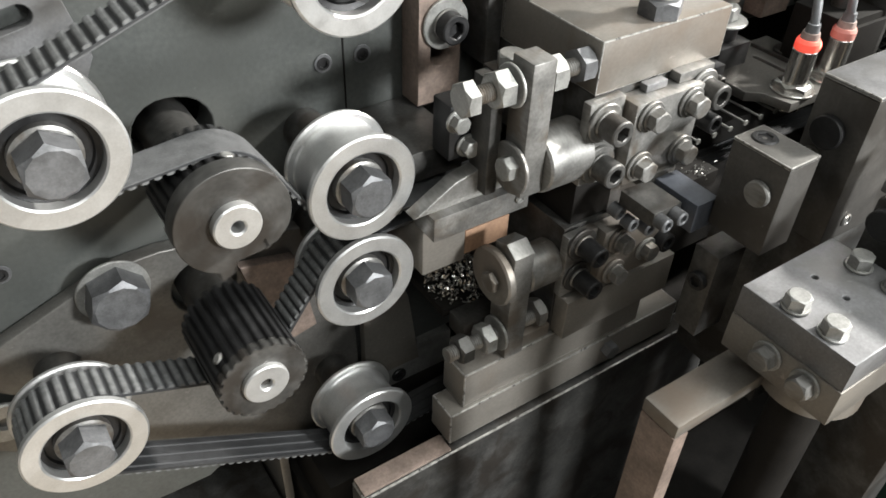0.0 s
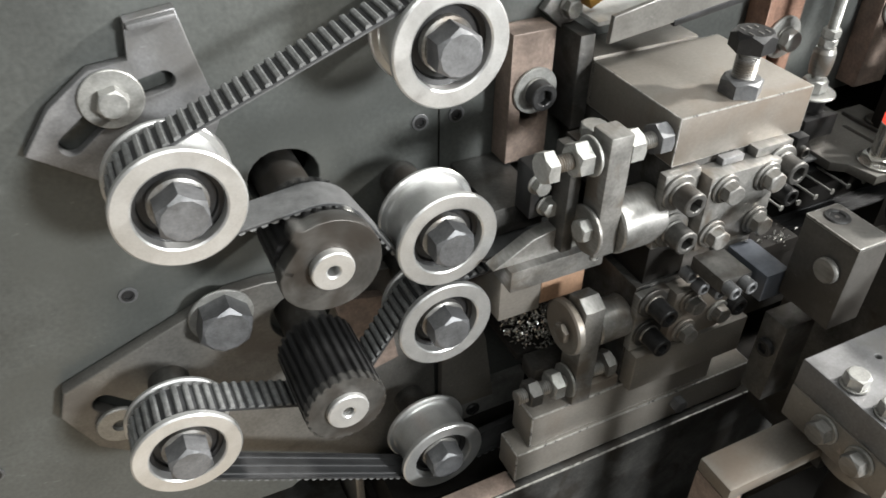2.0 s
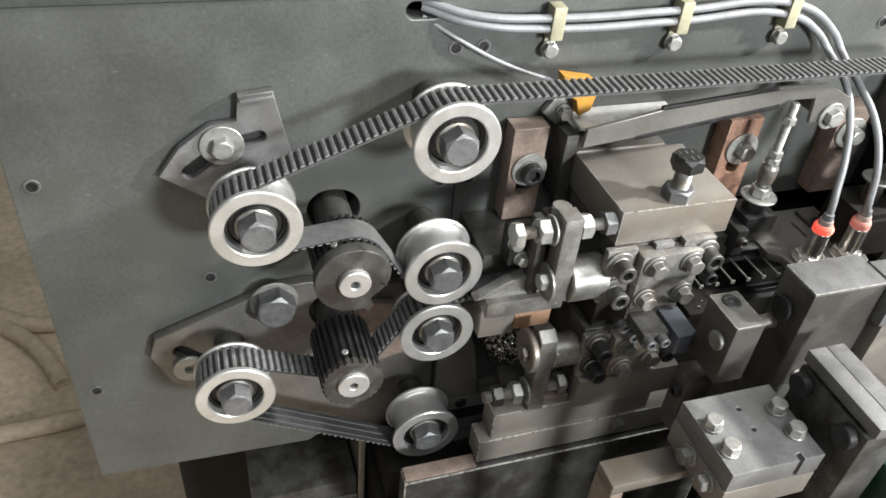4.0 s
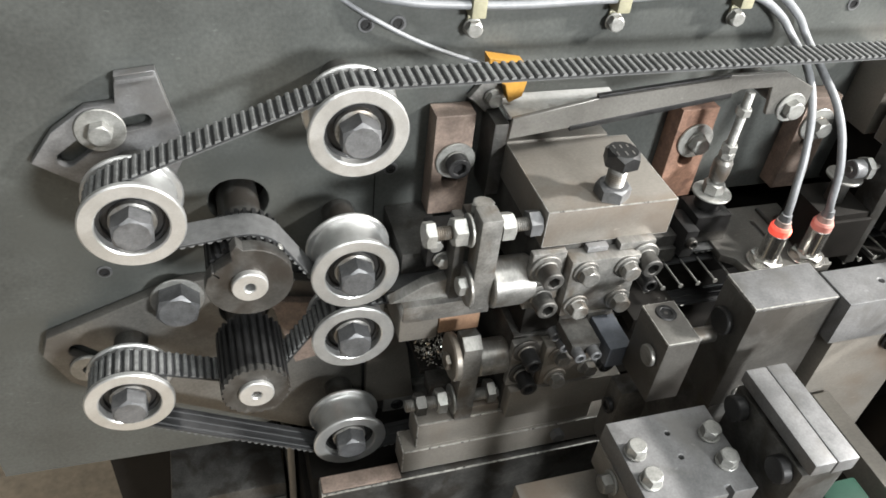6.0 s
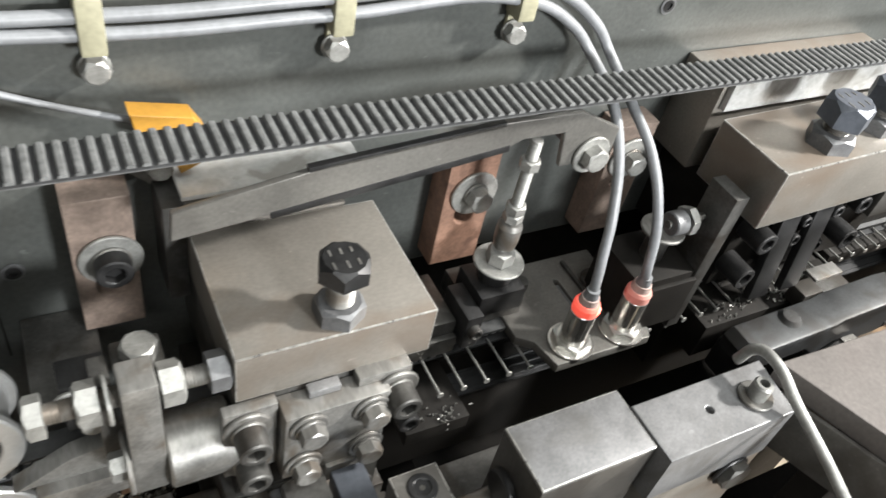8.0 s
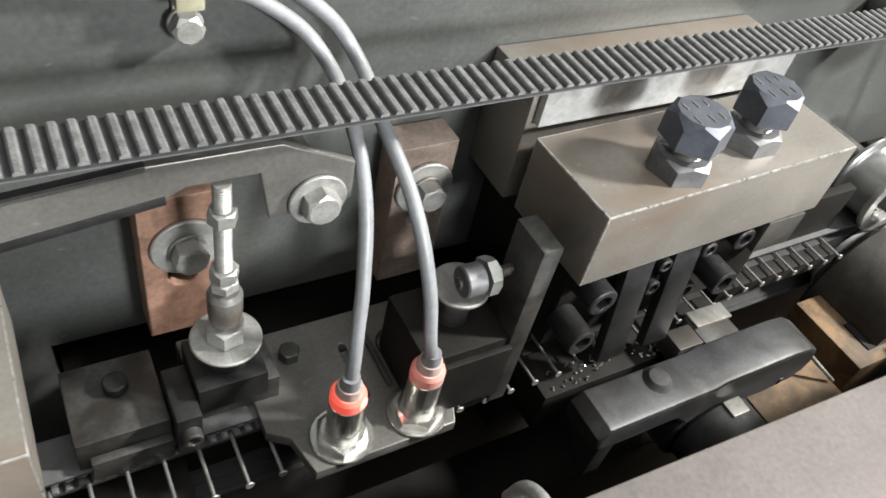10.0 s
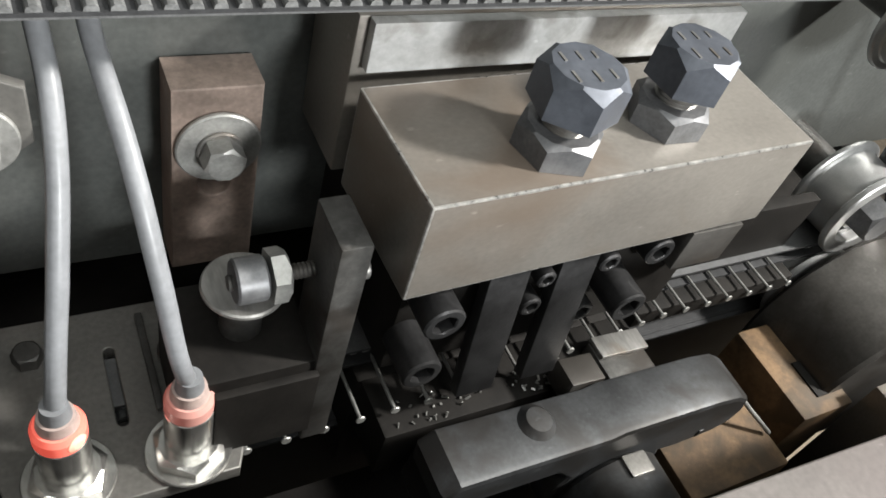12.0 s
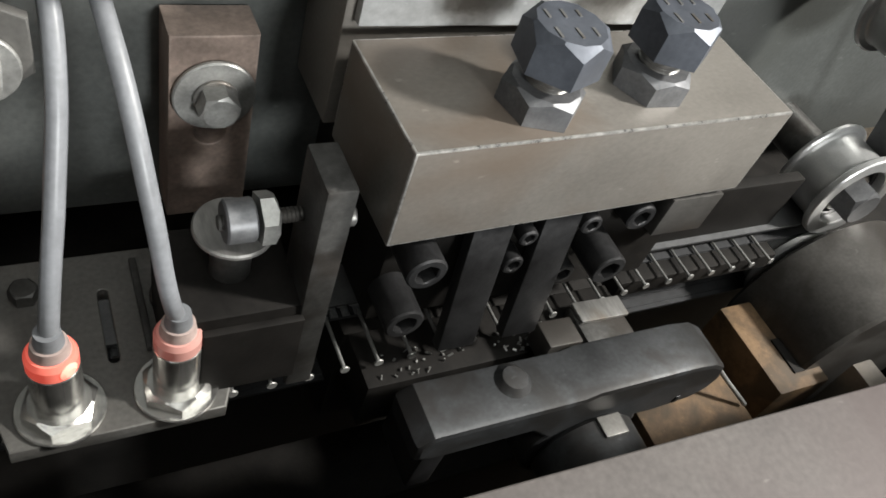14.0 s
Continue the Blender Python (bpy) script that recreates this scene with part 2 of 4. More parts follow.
    cu = bpy.data.curves.new(name, "CURVE")
    cu.dimensions, cu.fill_mode, cu.extrude, cu.bevel_depth, cu.bevel_resolution = "2D", "BOTH", thick / 2 - bevel, bevel, 1
    for pts in [outline, *holes]:
        sp = cu.splines.new("POLY")
        sp.points.add(len(pts) - 1)
        for p, (x, y) in zip(sp.points, pts):
            p.co = (x, y, 0, 1)
        sp.use_cyclic_u = True
    tmp = bpy.data.objects.new("tmp", cu)
    scene.collection.objects.link(tmp)
    bpy.context.view_layer.update()
    me = bpy.data.meshes.new_from_object(tmp.evaluated_get(bpy.context.evaluated_depsgraph_get()))
    bpy.data.objects.remove(tmp)
    bpy.data.curves.remove(cu)
    me.name = name
    me.transform(m @ Matrix.Translation((0, 0, thick / 2)))
    me.materials.clear()
    me.materials.append(mat)
    me.shade_smooth()
    me.set_sharp_from_angle(angle=radians(35))
    ob = new(name, me)
    if parent:
        ob.parent = parent
    if label:
        ob["label"] = label
    return ob


def circle2(cx, cy, r, n=28):
    return [(cx + r * math.cos(2 * math.pi * k / n), cy + r * math.sin(2 * math.pi * k / n)) for k in range(n)]


def slot2(x0, y0, x1, y1, r, n=10):
    a = math.atan2(y1 - y0, x1 - x0)
    p = [(x1 + r * math.cos(a - math.pi / 2 + math.pi * k / n), y1 + r * math.sin(a - math.pi / 2 + math.pi * k / n)) for k in range(n + 1)]
    return p + [(x0 + r * math.cos(a + math.pi / 2 + math.pi * k / n), y0 + r * math.sin(a + math.pi / 2 + math.pi * k / n)) for k in range(n + 1)]


FRONT = lambda y: Matrix.Translation((0, y, 0)) @ AX["-y"]  # sheet x, y become x, z; its thickness grows towards -y


def tube(name, pts, r, mat, parent=None, label="", seg=12):
    cu = bpy.data.curves.new(name, "CURVE")
    cu.dimensions, cu.bevel_depth, cu.bevel_resolution, cu.resolution_u, cu.use_fill_caps = "3D", r, 3, 8, True
    sp = cu.splines.new("BEZIER")
    sp.bezier_points.add(len(pts) - 1)
    for p, c in zip(sp.bezier_points, pts):
        p.co, p.handle_left_type, p.handle_right_type = c, "AUTO", "AUTO"
    tmp = bpy.data.objects.new("tmp", cu)
    scene.collection.objects.link(tmp)
    bpy.context.view_layer.update()
    me = bpy.data.meshes.new_from_object(tmp.evaluated_get(bpy.context.evaluated_depsgraph_get()))
    bpy.data.objects.remove(tmp)
    bpy.data.curves.remove(cu)
    me.materials.clear()
    me.materials.append(mat)
    me.shade_smooth()
    ob = new(name, me)
    if parent:
        ob.parent = parent
    if label:
        ob["label"] = label
    return ob


def screw_thread(r, h0, h1, m, pitch=0.0012, bm=None):
    rows, h = [(0, h0)], h0
    while h < h1 - pitch:
        rows += [(r * 0.88, h), (r, h + pitch / 2)]
        h += pitch
    return lathe(rows + [(r * 0.88, h1), (0, h1)], m, 20, bm)


# ---- fasteners ----
def hex_bolt(at, axis, af, h, label, wash=0.0, wash_t=0.0016, spin=0, mat=None, flange=False, wmat=None, group="", name="hex_bolt"):
    """A hexagon head that stands on a washer, on the surface at 'at'."""
    b = thing(name, at, label, "bolt", group)
    m = AX[axis] @ pose(0, 0, 0, 0, 0, spin)
    h0 = 0.0
    if wash:
        part("washer", washer(wash, af * 0.28, wash_t, m), wmat or M_BRIGHT, b)
        h0 = wash_t
    if flange:
        part("spring_washer", washer(af * 0.62, af * 0.3, 0.0015, m @ Matrix.Translation((0, 0, h0))), M_STEEL, b)
        h0 += 0.0015
    part("head", hex_head(af, h, m @ Matrix.Translation((0, 0, h0))), mat or M_BOLT, b)
    part("shank", cyl(af * 0.27, -0.006, h0 + 0.0005, m, 20), M_BOLT, b)
    return b


def socket_screw(at, axis, r, h, label, wash=0.0, mat=None, group="", wmat=None):
    b = thing("socket_screw", at, label, "screw", group)
    m = AX[axis]
    h0 = 0.0
    if wash:
        part("washer", washer(wash, r * 0.55, 0.0018, m), wmat or M_STEEL, b)
        part("spring_washer", washer(r * 1.08, r * 0.55, 0.0016, m @ Matrix.Translation((0, 0, 0.0018))), M_STEEL, b)
        h0 = 0.0034
    part("head", lathe([(0, h0), (r, h0), (r, h0 + h - 0.0006), (r - 0.0006, h0 + h), (r * 0.62, h0 + h), (r * 0.52, h0 + h - 0.0003, 6), (r * 0.52, h0 + h * 0.45, 6), (0, h0 + h * 0.4)], m, 36), mat or M_BOLT, b)
    return b


# ---- building shell ----
def shell():
    fl = tagged(ob_from("floor", box(-4, 4, -3.6, 3.2, -1.05, -0.95, 0), M_FLOOR), "brown dusty concrete workshop floor", "floor", kind="structure")
    tagged(ob_from("ceiling", box(-4, 4, -3.6, 3.2, 2.3, 2.4, 0), M_WALL), "grey painted workshop ceiling", "ceiling", kind="structure")
    tagged(ob_from("wall_north", box(-4, 4, 3.0, 3.2, -0.95, 2.3, 0), M_WALL), "grey painted workshop wall", "wall", kind="structure")
    tagged(ob_from("wall_east", box(3.8, 4, -3.4, 3.0, -0.95, 2.3, 0), M_WALL), "grey painted workshop wall", "wall", kind="structure")
    tagged(ob_from("wall_west", box(-4, -3.8, -3.4, 3.0, -0.95, 2.3, 0), M_WALL), "grey painted workshop wall", "wall", kind="structure")
    bm = box(-4, -0.4, -3.6, -3.4, -0.95, 2.3, 0)
    box(1.9, 4, -3.6, -3.4, -0.95, 2.3, 0, bm)
    box(-0.4, 1.9, -3.6, -3.4, 1.5, 2.3, 0, bm)
    tagged(ob_from("wall_south", bm, M_WALL), "grey painted workshop wall with a wide doorway", "wall", kind="structure")


shell()


# ---- machine frame ----
def machine_frame():
    holes = [slot2(-0.0620, 0.0165, -0.0580, 0.0160, 0.0166), slot2(-0.012, 0.150, 0.0, 0.150, 0.006)]
    outline = [(-0.2435, -0.2155), (-0.0830, -0.2200), (-0.0600, -0.2050), (0.0200, -0.1800), (0.185, -0.1800), (0.185, -0.0145), (0.80, -0.0145), (0.80, 0.157), (-0.2435, 0.157)]
    pl = plate2d("back_plate", outline, holes, 0.020, M_PLATE, FRONT(0.020), None, "", 0.0008)
    tagged(pl, "dark oiled steel upright back plate of the machine", "machine plate", kind="structure")
    hood = ob_from("top_cover", box(-0.26, 0.80, 0.004, 0.30, 0.158, 0.168, 0.001), M_PLATE)
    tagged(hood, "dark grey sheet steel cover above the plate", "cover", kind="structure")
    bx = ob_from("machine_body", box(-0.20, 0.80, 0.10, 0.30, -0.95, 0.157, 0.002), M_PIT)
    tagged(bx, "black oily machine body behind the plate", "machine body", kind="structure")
    bed = thing("machine_bed", (0, 0, 0), "dark steel machine bed with a stepped front rail", "machine bed", kind="structure")
    worn_edges(part("upper_rail", box(0.0370, 0.1660, -0.0925, -0.0730, -0.1376, -0.1125, 0.0008), M_WARM, bed))
    part("rail_bed", box(0.0940, 0.1850, -0.0726, -0.0004, -0.1376, -0.1126, 0.0008), M_DARK, bed)
    worn_edges(part("front_rail", box(0.0280, 0.2000, -0.0945, -0.0760, -0.1610, -0.1380, 0.0008), M_WARM, bed))
    worn_edges(part("front_skirt", box(-0.0280, 0.2440, -0.0985, -0.0850, -0.60, -0.1640, 0.0010), M_DARK, bed))
    # lower bed parts near-black, pit shade put in the colour
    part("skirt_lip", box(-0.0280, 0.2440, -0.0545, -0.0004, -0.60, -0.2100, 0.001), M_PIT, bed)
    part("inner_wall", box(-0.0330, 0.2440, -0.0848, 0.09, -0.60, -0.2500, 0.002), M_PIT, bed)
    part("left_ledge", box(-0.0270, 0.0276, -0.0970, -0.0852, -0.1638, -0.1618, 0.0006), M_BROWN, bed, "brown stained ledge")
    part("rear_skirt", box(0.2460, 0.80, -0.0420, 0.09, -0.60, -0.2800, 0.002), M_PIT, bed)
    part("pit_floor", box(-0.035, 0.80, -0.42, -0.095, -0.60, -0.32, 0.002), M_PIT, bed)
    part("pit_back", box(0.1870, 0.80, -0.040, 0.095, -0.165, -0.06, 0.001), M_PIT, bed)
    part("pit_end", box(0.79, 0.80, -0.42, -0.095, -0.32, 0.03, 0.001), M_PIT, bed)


machine_frame()


# ---- idler pulleys ----
def idler_pulley(x, z, label, first=None):
    if first:
        ob = copy_thing(first, Matrix.Translation((x, 0, z)))
        ob["label"] = label
        return ob
    p = thing("idler_pulley", (x, 0, z), label, "pulley", "belt idler pulleys")
    m = AX["-y"]
    part("rim", lathe([(0.0178, 0.0335), (0.0205, 0.033), (0.0247, 0.033), (0.0255, 0.0338), (0.0255, 0.0352), (0.0247, 0.036), (0.0222, 0.0362), (0.0216, 0.037), (0.0216, 0.0555),
                      (0.0224, 0.0562), (0.0252, 0.0565), (0.0260, 0.0573), (0.0260, 0.0597), (0.0252, 0.0604), (0.0186, 0.0604), (0.0178, 0.0598), (0.0178, 0.0335)], m, 64), M_ALU, p, "bright machined aluminium flanged rim")
    part("bearing_ring", lathe([(0.0110, 0.0530), (0.0150, 0.0530), (0.0155, 0.0545), (0.0177, 0.0550), (0.0177, 0.0400), (0.0110, 0.0400), (0.0110, 0.0530)], m, 48), M_BLACK, p)
    part("collar", lathe([(0.0060, 0.0530), (0.0118, 0.0530), (0.0118, 0.0562), (0.0106, 0.0568), (0.0060, 0.0568), (0.0060, 0.0530)], m, 40), M_STEEL, p)
    part("bolt_head", hex_head(0.0192, 0.0112, m @ Matrix.Translation((0, 0, 0.0568)) @ pose(0, 0, 0, 0, 0, 30)), M_BOLT, p, "dark grey hexagon bolt head")
    part("axle", cyl(0.0105, -0.002, 0.054, m, 32), M_DARK, p)
    return p


PULLEYS = [(-0.114, 0.0521), (0.0, 0.0961), (0.0, 0.0), (-0.0005, -0.0538), (-0.1366, -0.083), (-0.001, -0.1625), (0.605, 0.0961), (0.637, 0.0), (0.637, -0.0538)]
first = idler_pulley(*PULLEYS[0], "bright aluminium idler pulley carrying the toothed belt")
for k, (x, z) in enumerate(PULLEYS[1:]):
    idler_pulley(x, z, "bright aluminium idler pulley with a bare polished groove" if k in (1, 4) else "bright aluminium idler pulley carrying the toothed belt", first)


# ---- toothed drums ----
def toothed(r0, r1, n, h0, h1, m):
    bm = bmesh.new()
    rings = []
    for h in (h0, h1):
        ring = []
        for k in range(n):
            for da, r in ((-0.32, r0), (-0.22, r1), (0.22, r1), (0.32, r0)):
                a = 2 * math.pi * (k + da) / n
                ring.append(bm.verts.new(m @ Vector((r * math.cos(a), r * math.sin(a), h))))
        rings.append(ring)
    c = len(rings[0])
    for k in range(c):
        j = (k + 1) % c
        bm.faces.new((rings[0][k], rings[0][j], rings[1][j], rings[1][k]))
    bm.faces.new(rings[1])
    bm.faces.new(rings[0][::-1])
    return bm


def upper_drum():
    d = thing("upper_drive_drum", (-0.0605, 0, 0.0122), "dark grey toothed drive drum with a split clamp collar", "drive drum")
    m = AX["-y"]
    part("toothed_body", toothed(0.0200, 0.0222, 28, 0.030, 0.0600, m), M_BLACK, d)
    out = [(0.0232 * math.cos(radians(a)), 0.0232 * math.sin(radians(a))) for a in range(-60, 205, 6)]
    out += [(-0.0236, -0.0135), (-0.019, -0.0150), (-0.0135, -0.0125), (-0.006, -0.0185), (0.001, -0.0220), (0.0085, -0.0215)]
    plate2d("clamp_collar", out, [slot2(-0.001, -0.0168, -0.003, -0.0205, 0.0005, 4), circle2(0, 0, 0.0098)], 0.0085, M_DARK, m @ Matrix.Translation((0, 0, 0.0602)), d, "dark grey split collar with a slit")
    part("end_cap", lathe([(0.0028, 0.066), (0.0028, 0.0722), (0.0036, 0.0728), (0.0092, 0.0728), (0.0098, 0.0722), (0.0098, 0.060), (0.0028, 0.060), (0.0028, 0.066)], m, 40), M_ALU, d, "bright shaft end with a centre hole")
    part("shaft", cyl(0.0125, -0.03, 0.031, m, 40), M_DARK, d)
    for a in (35, 145):
        part("set_screw", cyl(0.0022, 0, 0.0012, m @ pose(0, 0, 0, 0, 0, a) @ Matrix.Translation((0.0222, 0, 0.0570)) @ AX["x"], 14, 0.0003), M_BRIGHT, d)
    return d


def lower_drum():
    d = thing("lower_drive_drum", (-0.0630, 0, -0.0655), "black long toothed drive drum on a shaft", "drive drum")
    m = AX["-y"]
    part("toothed_body", toothed(0.0182, 0.0205, 26, 0.034, 0.0755, m), M_BLACK, d)
    part("end_plate", toothed(0.0190, 0.0203, 26, 0.0757, 0.0805, m), M_DARK, d)
    part("end_cap", lathe([(0.0028, 0.076), (0.0028, 0.0827), (0.0036, 0.0833), (0.0098, 0.0833), (0.0104, 0.0827), (0.0104, 0.074), (0.0028, 0.074), (0.0028, 0.076)], m, 40), M_ALU, d, "bright shaft end with a centre hole")
    part("shaft", cyl(0.0125, -0.03, 0.035, m, 40), M_DARK, d)
    part("set_screw", cyl(0.0022, 0, 0.0012, m @ Matrix.Translation((0.0204, 0, 0.071)) @ AX["x"], 14, 0.0003), M_BRIGHT, d)
    return d


DRUM_A = upper_drum()
DRUM_B = lower_drum()


# ---- toothed belts ----
def belt_path(circles, step=0.0012):
    """Points and outward sides of a closed belt round circles (x, z, r, side)."""
    pts, n = [], len(circles)
    tang = []
    for k in range(n):
        (x1, z1, r1, s1), (x2, z2, r2, s2) = circles[k], circles[(k + 1) % n]
        dx, dz = x2 - x1, z2 - z1
        th = math.atan2(dz, dx) - math.asin((s2 * r2 - s1 * r1) / math.hypot(dx, dz))
        nx, nz = -math.sin(th), math.cos(th)
        tang.append(((x1 - s1 * r1 * nx, z1 - s1 * r1 * nz), (x2 - s2 * r2 * nx, z2 - s2 * r2 * nz), th))
    for k in range(n):
        a, b, th = tang[k]
        pts += [a, b]
        x, z, r, s = circles[(k + 1) % n]
        turn = (tang[(k + 1) % n][2] - th) * s % (2 * math.pi) * s
        c = max(2, int(abs(turn) / 0.12))
        p0 = math.atan2(b[1] - z, b[0] - x)
        pts += [(x + r * math.cos(p0 + turn * i / c), z + r * math.sin(p0 + turn * i / c)) for i in range(1, c)]
    return pts


TEETH = []


def belt(label, circles, y0, y1, pitch, slots, way, back, ribs=()):
    """A closed belt with its teeth in the given range of slots; way: +1 or -1, the sense in which it runs."""
    t = thing("timing_belt", (0, 0, 0), label, "belt", "toothed belts")
    pts = belt_path(circles)
    n = len(pts)
    bms, layers = (bmesh.new(), bmesh.new()), ([], [])
    th = 0.0014
    nor = []
    for k in range(n):
        (xa, za), (xb, zb) = pts[k - 1], pts[(k + 1) % n]
        l = math.hypot(xb - xa, zb - za)
        nor.append(((zb - za) / l, -(xb - xa) / l))
    for k in range(n):
        (x, z), (nx, nz) = pts[k], nor[k]
        for r, lo, hi in ((0, 0.0, 0.0005), (1, 0.0005, th)):
            a, o = (x + nx * lo, z + nz * lo), (x + nx * hi, z + nz * hi)
            layers[r].append([bms[r].verts.new(v) for v in ((a[0], y0, a[1]), (a[0], y1, a[1]), (o[0], y1, o[1]), (o[0], y0, o[1]))])
    for r, name, mat in ((0, "backing", back), (1, "band", M_RUBBER)):
        for k in range(n):
            a, b = layers[r][k], layers[r][(k + 1) % n]
            for i in range(4):
                j = (i + 1) % 4
                bms[r].faces.new((a[i], a[j], b[j], b[i]))
        part(name, bms[r], mat, t, "grey worn fabric backing" if back is M_RUBBER_GREY and r == 0 else "")
    tooth = bmesh.new()
    w = pitch * 0.27
    sec = [(-w * 1.15, 0), (-w * 0.98, 0.0009), (-w * 0.55, 0.0013), (w * 0.55, 0.0013), (w * 0.98, 0.0009), (w * 1.15, 0)]
    va = [tooth.verts.new((x, y0 + 0.0002, z)) for x, z in sec]
    vb = [tooth.verts.new((x, y1 - 0.0002, z)) for x, z in sec]
    for i in range(6):
        j = (i + 1) % 6
        tooth.faces.new((va[i], va[j], vb[j], vb[i]))
    tooth.faces.new(va), tooth.faces.new(vb)
    first = part("tooth", tooth, M_TOOTH, t)
    for yr in ribs:
        rib = bmesh.new()
        loops = []
        for k in range(n):
            (x, z), (nx, nz) = pts[k], nor[k]
            loops.append([rib.verts.new((x - nx * h, yr + dy, z - nz * h)) for dy, h in ((-0.0012, 0), (-0.0008, 0.0007), (0.0008, 0.0007), (0.0012, 0))])
        for k in range(n):
            a, b = loops[k], loops[(k + 1) % n]
            for i in range(3):
                rib.faces.new((a[i], a[i + 1], b[i + 1], b[i]))
        part("rib", rib, back, t)
    ends = [0.0]
    for k in range(n):
        ends.append(ends[-1] + math.dist(pts[k], pts[(k + 1) % n]))
    total = ends[-1]
    step = total / int(total / pitch)

    def place(slot):
        d = slot * step % total
        k = min(int(np.searchsorted(ends, d, side="right")) - 1, n - 1)
        (xa, za), (xb, zb) = pts[k], pts[(k + 1) % n]
        seg = ends[k + 1] - ends[k]
        dx, dz = (xb - xa) / seg, (zb - za) / seg
        nx, nz, f = dz, -dx, d - ends[k]
        return Matrix(((-dx, 0, nx, xa + dx * f + nx * th), (0, 1, 0, 0), (-dz, 0, nz, za + dz * f + nz * th), (0, 0, 0, 1)))

    for i in range(*slots):
        o = first if i == slots[0] else new("tooth", first.data)
        o.parent = t
        o.matrix_basis = place(i)
        TEETH.append((o, i, way, place))
    return t


R = 0.0217
belt("black rubber belt with outer teeth, greyer for lit tops", [(0.605, 0.0961, R, 1), (0.0, 0.0961, R, 1), (-0.114, 0.0521, R, 1), (-0.0605, 0.0122, 0.0238, -1), (0.0, 0.0, R, 1), (0.637, 0.0, R, 1)],
     -0.0553, -0.0372, 0.0048, (-86, 214), 1, M_RUBBER_GREY)
belt("black rubber belt with outer teeth, lower loop", [(-0.0005, -0.0538, R, 1), (-0.0630, -0.0655, 0.0222, -1), (-0.1366, -0.083, R, 1), (-0.001, -0.1625, R, 1), (0.145, -0.1500, R, 1), (0.1950, -0.0975, R, -1), (0.637, -0.0538, R, 1)],
     -0.0553, -0.0372, 0.0048, (0, 142), -1, M_RUBBER, (-0.0520, -0.0462, -0.0404))


# ---- plate details on the pulley side ----
def slotted_bracket():
    b = thing("slotted_bracket", (0, 0, 0), "grey steel quadrant bracket with a curved slot", "bracket")
    out = [(-0.163, 0.0585), (-0.150, 0.0760), (-0.132, 0.0890), (-0.1165, 0.0905), (-0.1145, 0.1065), (-0.0955, 0.1085), (-0.0915, 0.088), (-0.085, 0.060), (-0.100, 0.030), (-0.130, 0.034)]
    slot = slot2(-0.146, 0.0595, -0.128, 0.073, 0.0052) 
    slot_b = slot2(-0.1215, 0.0765, -0.1045, 0.0800, 0.0045)
    plate2d("sheet", out, [slot, slot_b], 0.006, M_TOP, FRONT(-0.0005), b)
    part("folded_lip", box(-0.0190, 0.0, -0.0105, -0.0067, -0.0024, 0.0, 0.0005, None, Matrix.Translation((-0.0956, 0, 0.1083)) @ pose(0, 0, 0, 0, -6, 0)), M_TOP, b)
    hex_bolt((-0.1263, -0.0067, 0.0765), "-y", 0.0115, 0.006, "small plated bolt with a wide washer on the bracket", 0.0128, spin=10, mat=M_BRIGHT)


slotted_bracket()


def swing_arm():
    a = thing("swing_arm", (0, 0, 0), "worn grey steel tension arm under the lower belt", "lever arm")
    out = [(-0.1840, -0.0710), (-0.1150, -0.0440), (-0.0980, -0.0380), (-0.0800, -0.0375), (-0.0500, -0.0420), (0.0040, -0.0560), (0.0140, -0.0700), (0.0180, -0.1900), (0.0120, -0.2060), (-0.0020, -0.2140), (-0.0170, -0.2120), (-0.1130, -0.1540), (-0.1500, -0.1380), (-0.1780, -0.1140), (-0.1890, -0.0860)]
    plate2d("arm_plate", out, [slot2(-0.1690, -0.0850, -0.1580, -0.0960, 0.0062), circle2(-0.0630, -0.0655, 0.0172)], 0.008, M_ARM, FRONT(-0.0006), a, "", 0.0008)
    part("clamp_washer", washer(0.0118, 0.004, 0.0028, along("-y", -0.1650, -0.0088, -0.1010)), M_BRIGHT, a)
    hex_bolt((-0.1035, -0.0087, -0.0490), "-y", 0.0245, 0.0130, "large grey hexagon bolt holding the tension arm", 0.0165, 0.0016, spin=15, wmat=M_BRIGHT)
    gus = thing("guide_block", (0, 0, 0), "pinkish brown stained steel block behind the belts", "block")
    plate2d("block", [(-0.046, -0.058), (-0.018, -0.064), (-0.010, -0.115), (-0.032, -0.120)], [], 0.006, M_BROWN, FRONT(-0.0088), gus)
    tri = thing("guide_plate", (0, 0, 0), "grey flat guide plate beside the lower idler", "guide plate")
    plate2d("sheet", [(0.020, -0.072), (0.034, -0.080), (0.050, -0.125), (0.058, -0.1812), (0.020, -0.1812)], [], 0.006, M_WARM, FRONT(-0.0090), tri)
    sb = thing("stop_block", (0, 0, 0), "light grey small stop block with a socket screw", "block")
    part("block", box(0.0370, 0.0900, -0.0050, 0.0180, -0.2270, -0.1815, 0.001), M_BRIGHT, sb)
    socket_screw((0.0486, -0.0052, -0.2020), "-y", 0.0052, 0.002, "small black socket screw in the stop block", mat=M_BLACK)
    socket_screw((0.0698, -0.0052, -0.2160), "-y", 0.0034, 0.001, "tiny dowel in the stop block", mat=M_DARK)


swing_arm()


def set_screws():
    for x, z in ((0.0125, 0.0305), (0.0330, 0.0305), (-0.143, -0.0278), (0.0327, 0.1262), (0.0150, 0.1262), (-0.2300, -0.119), (-0.232, 0.056), (0.335, 0.128)):
        s = thing("set_screw", (x, 0, z), "small dark socket screw sunk in the plate", "screw", "plate screws")
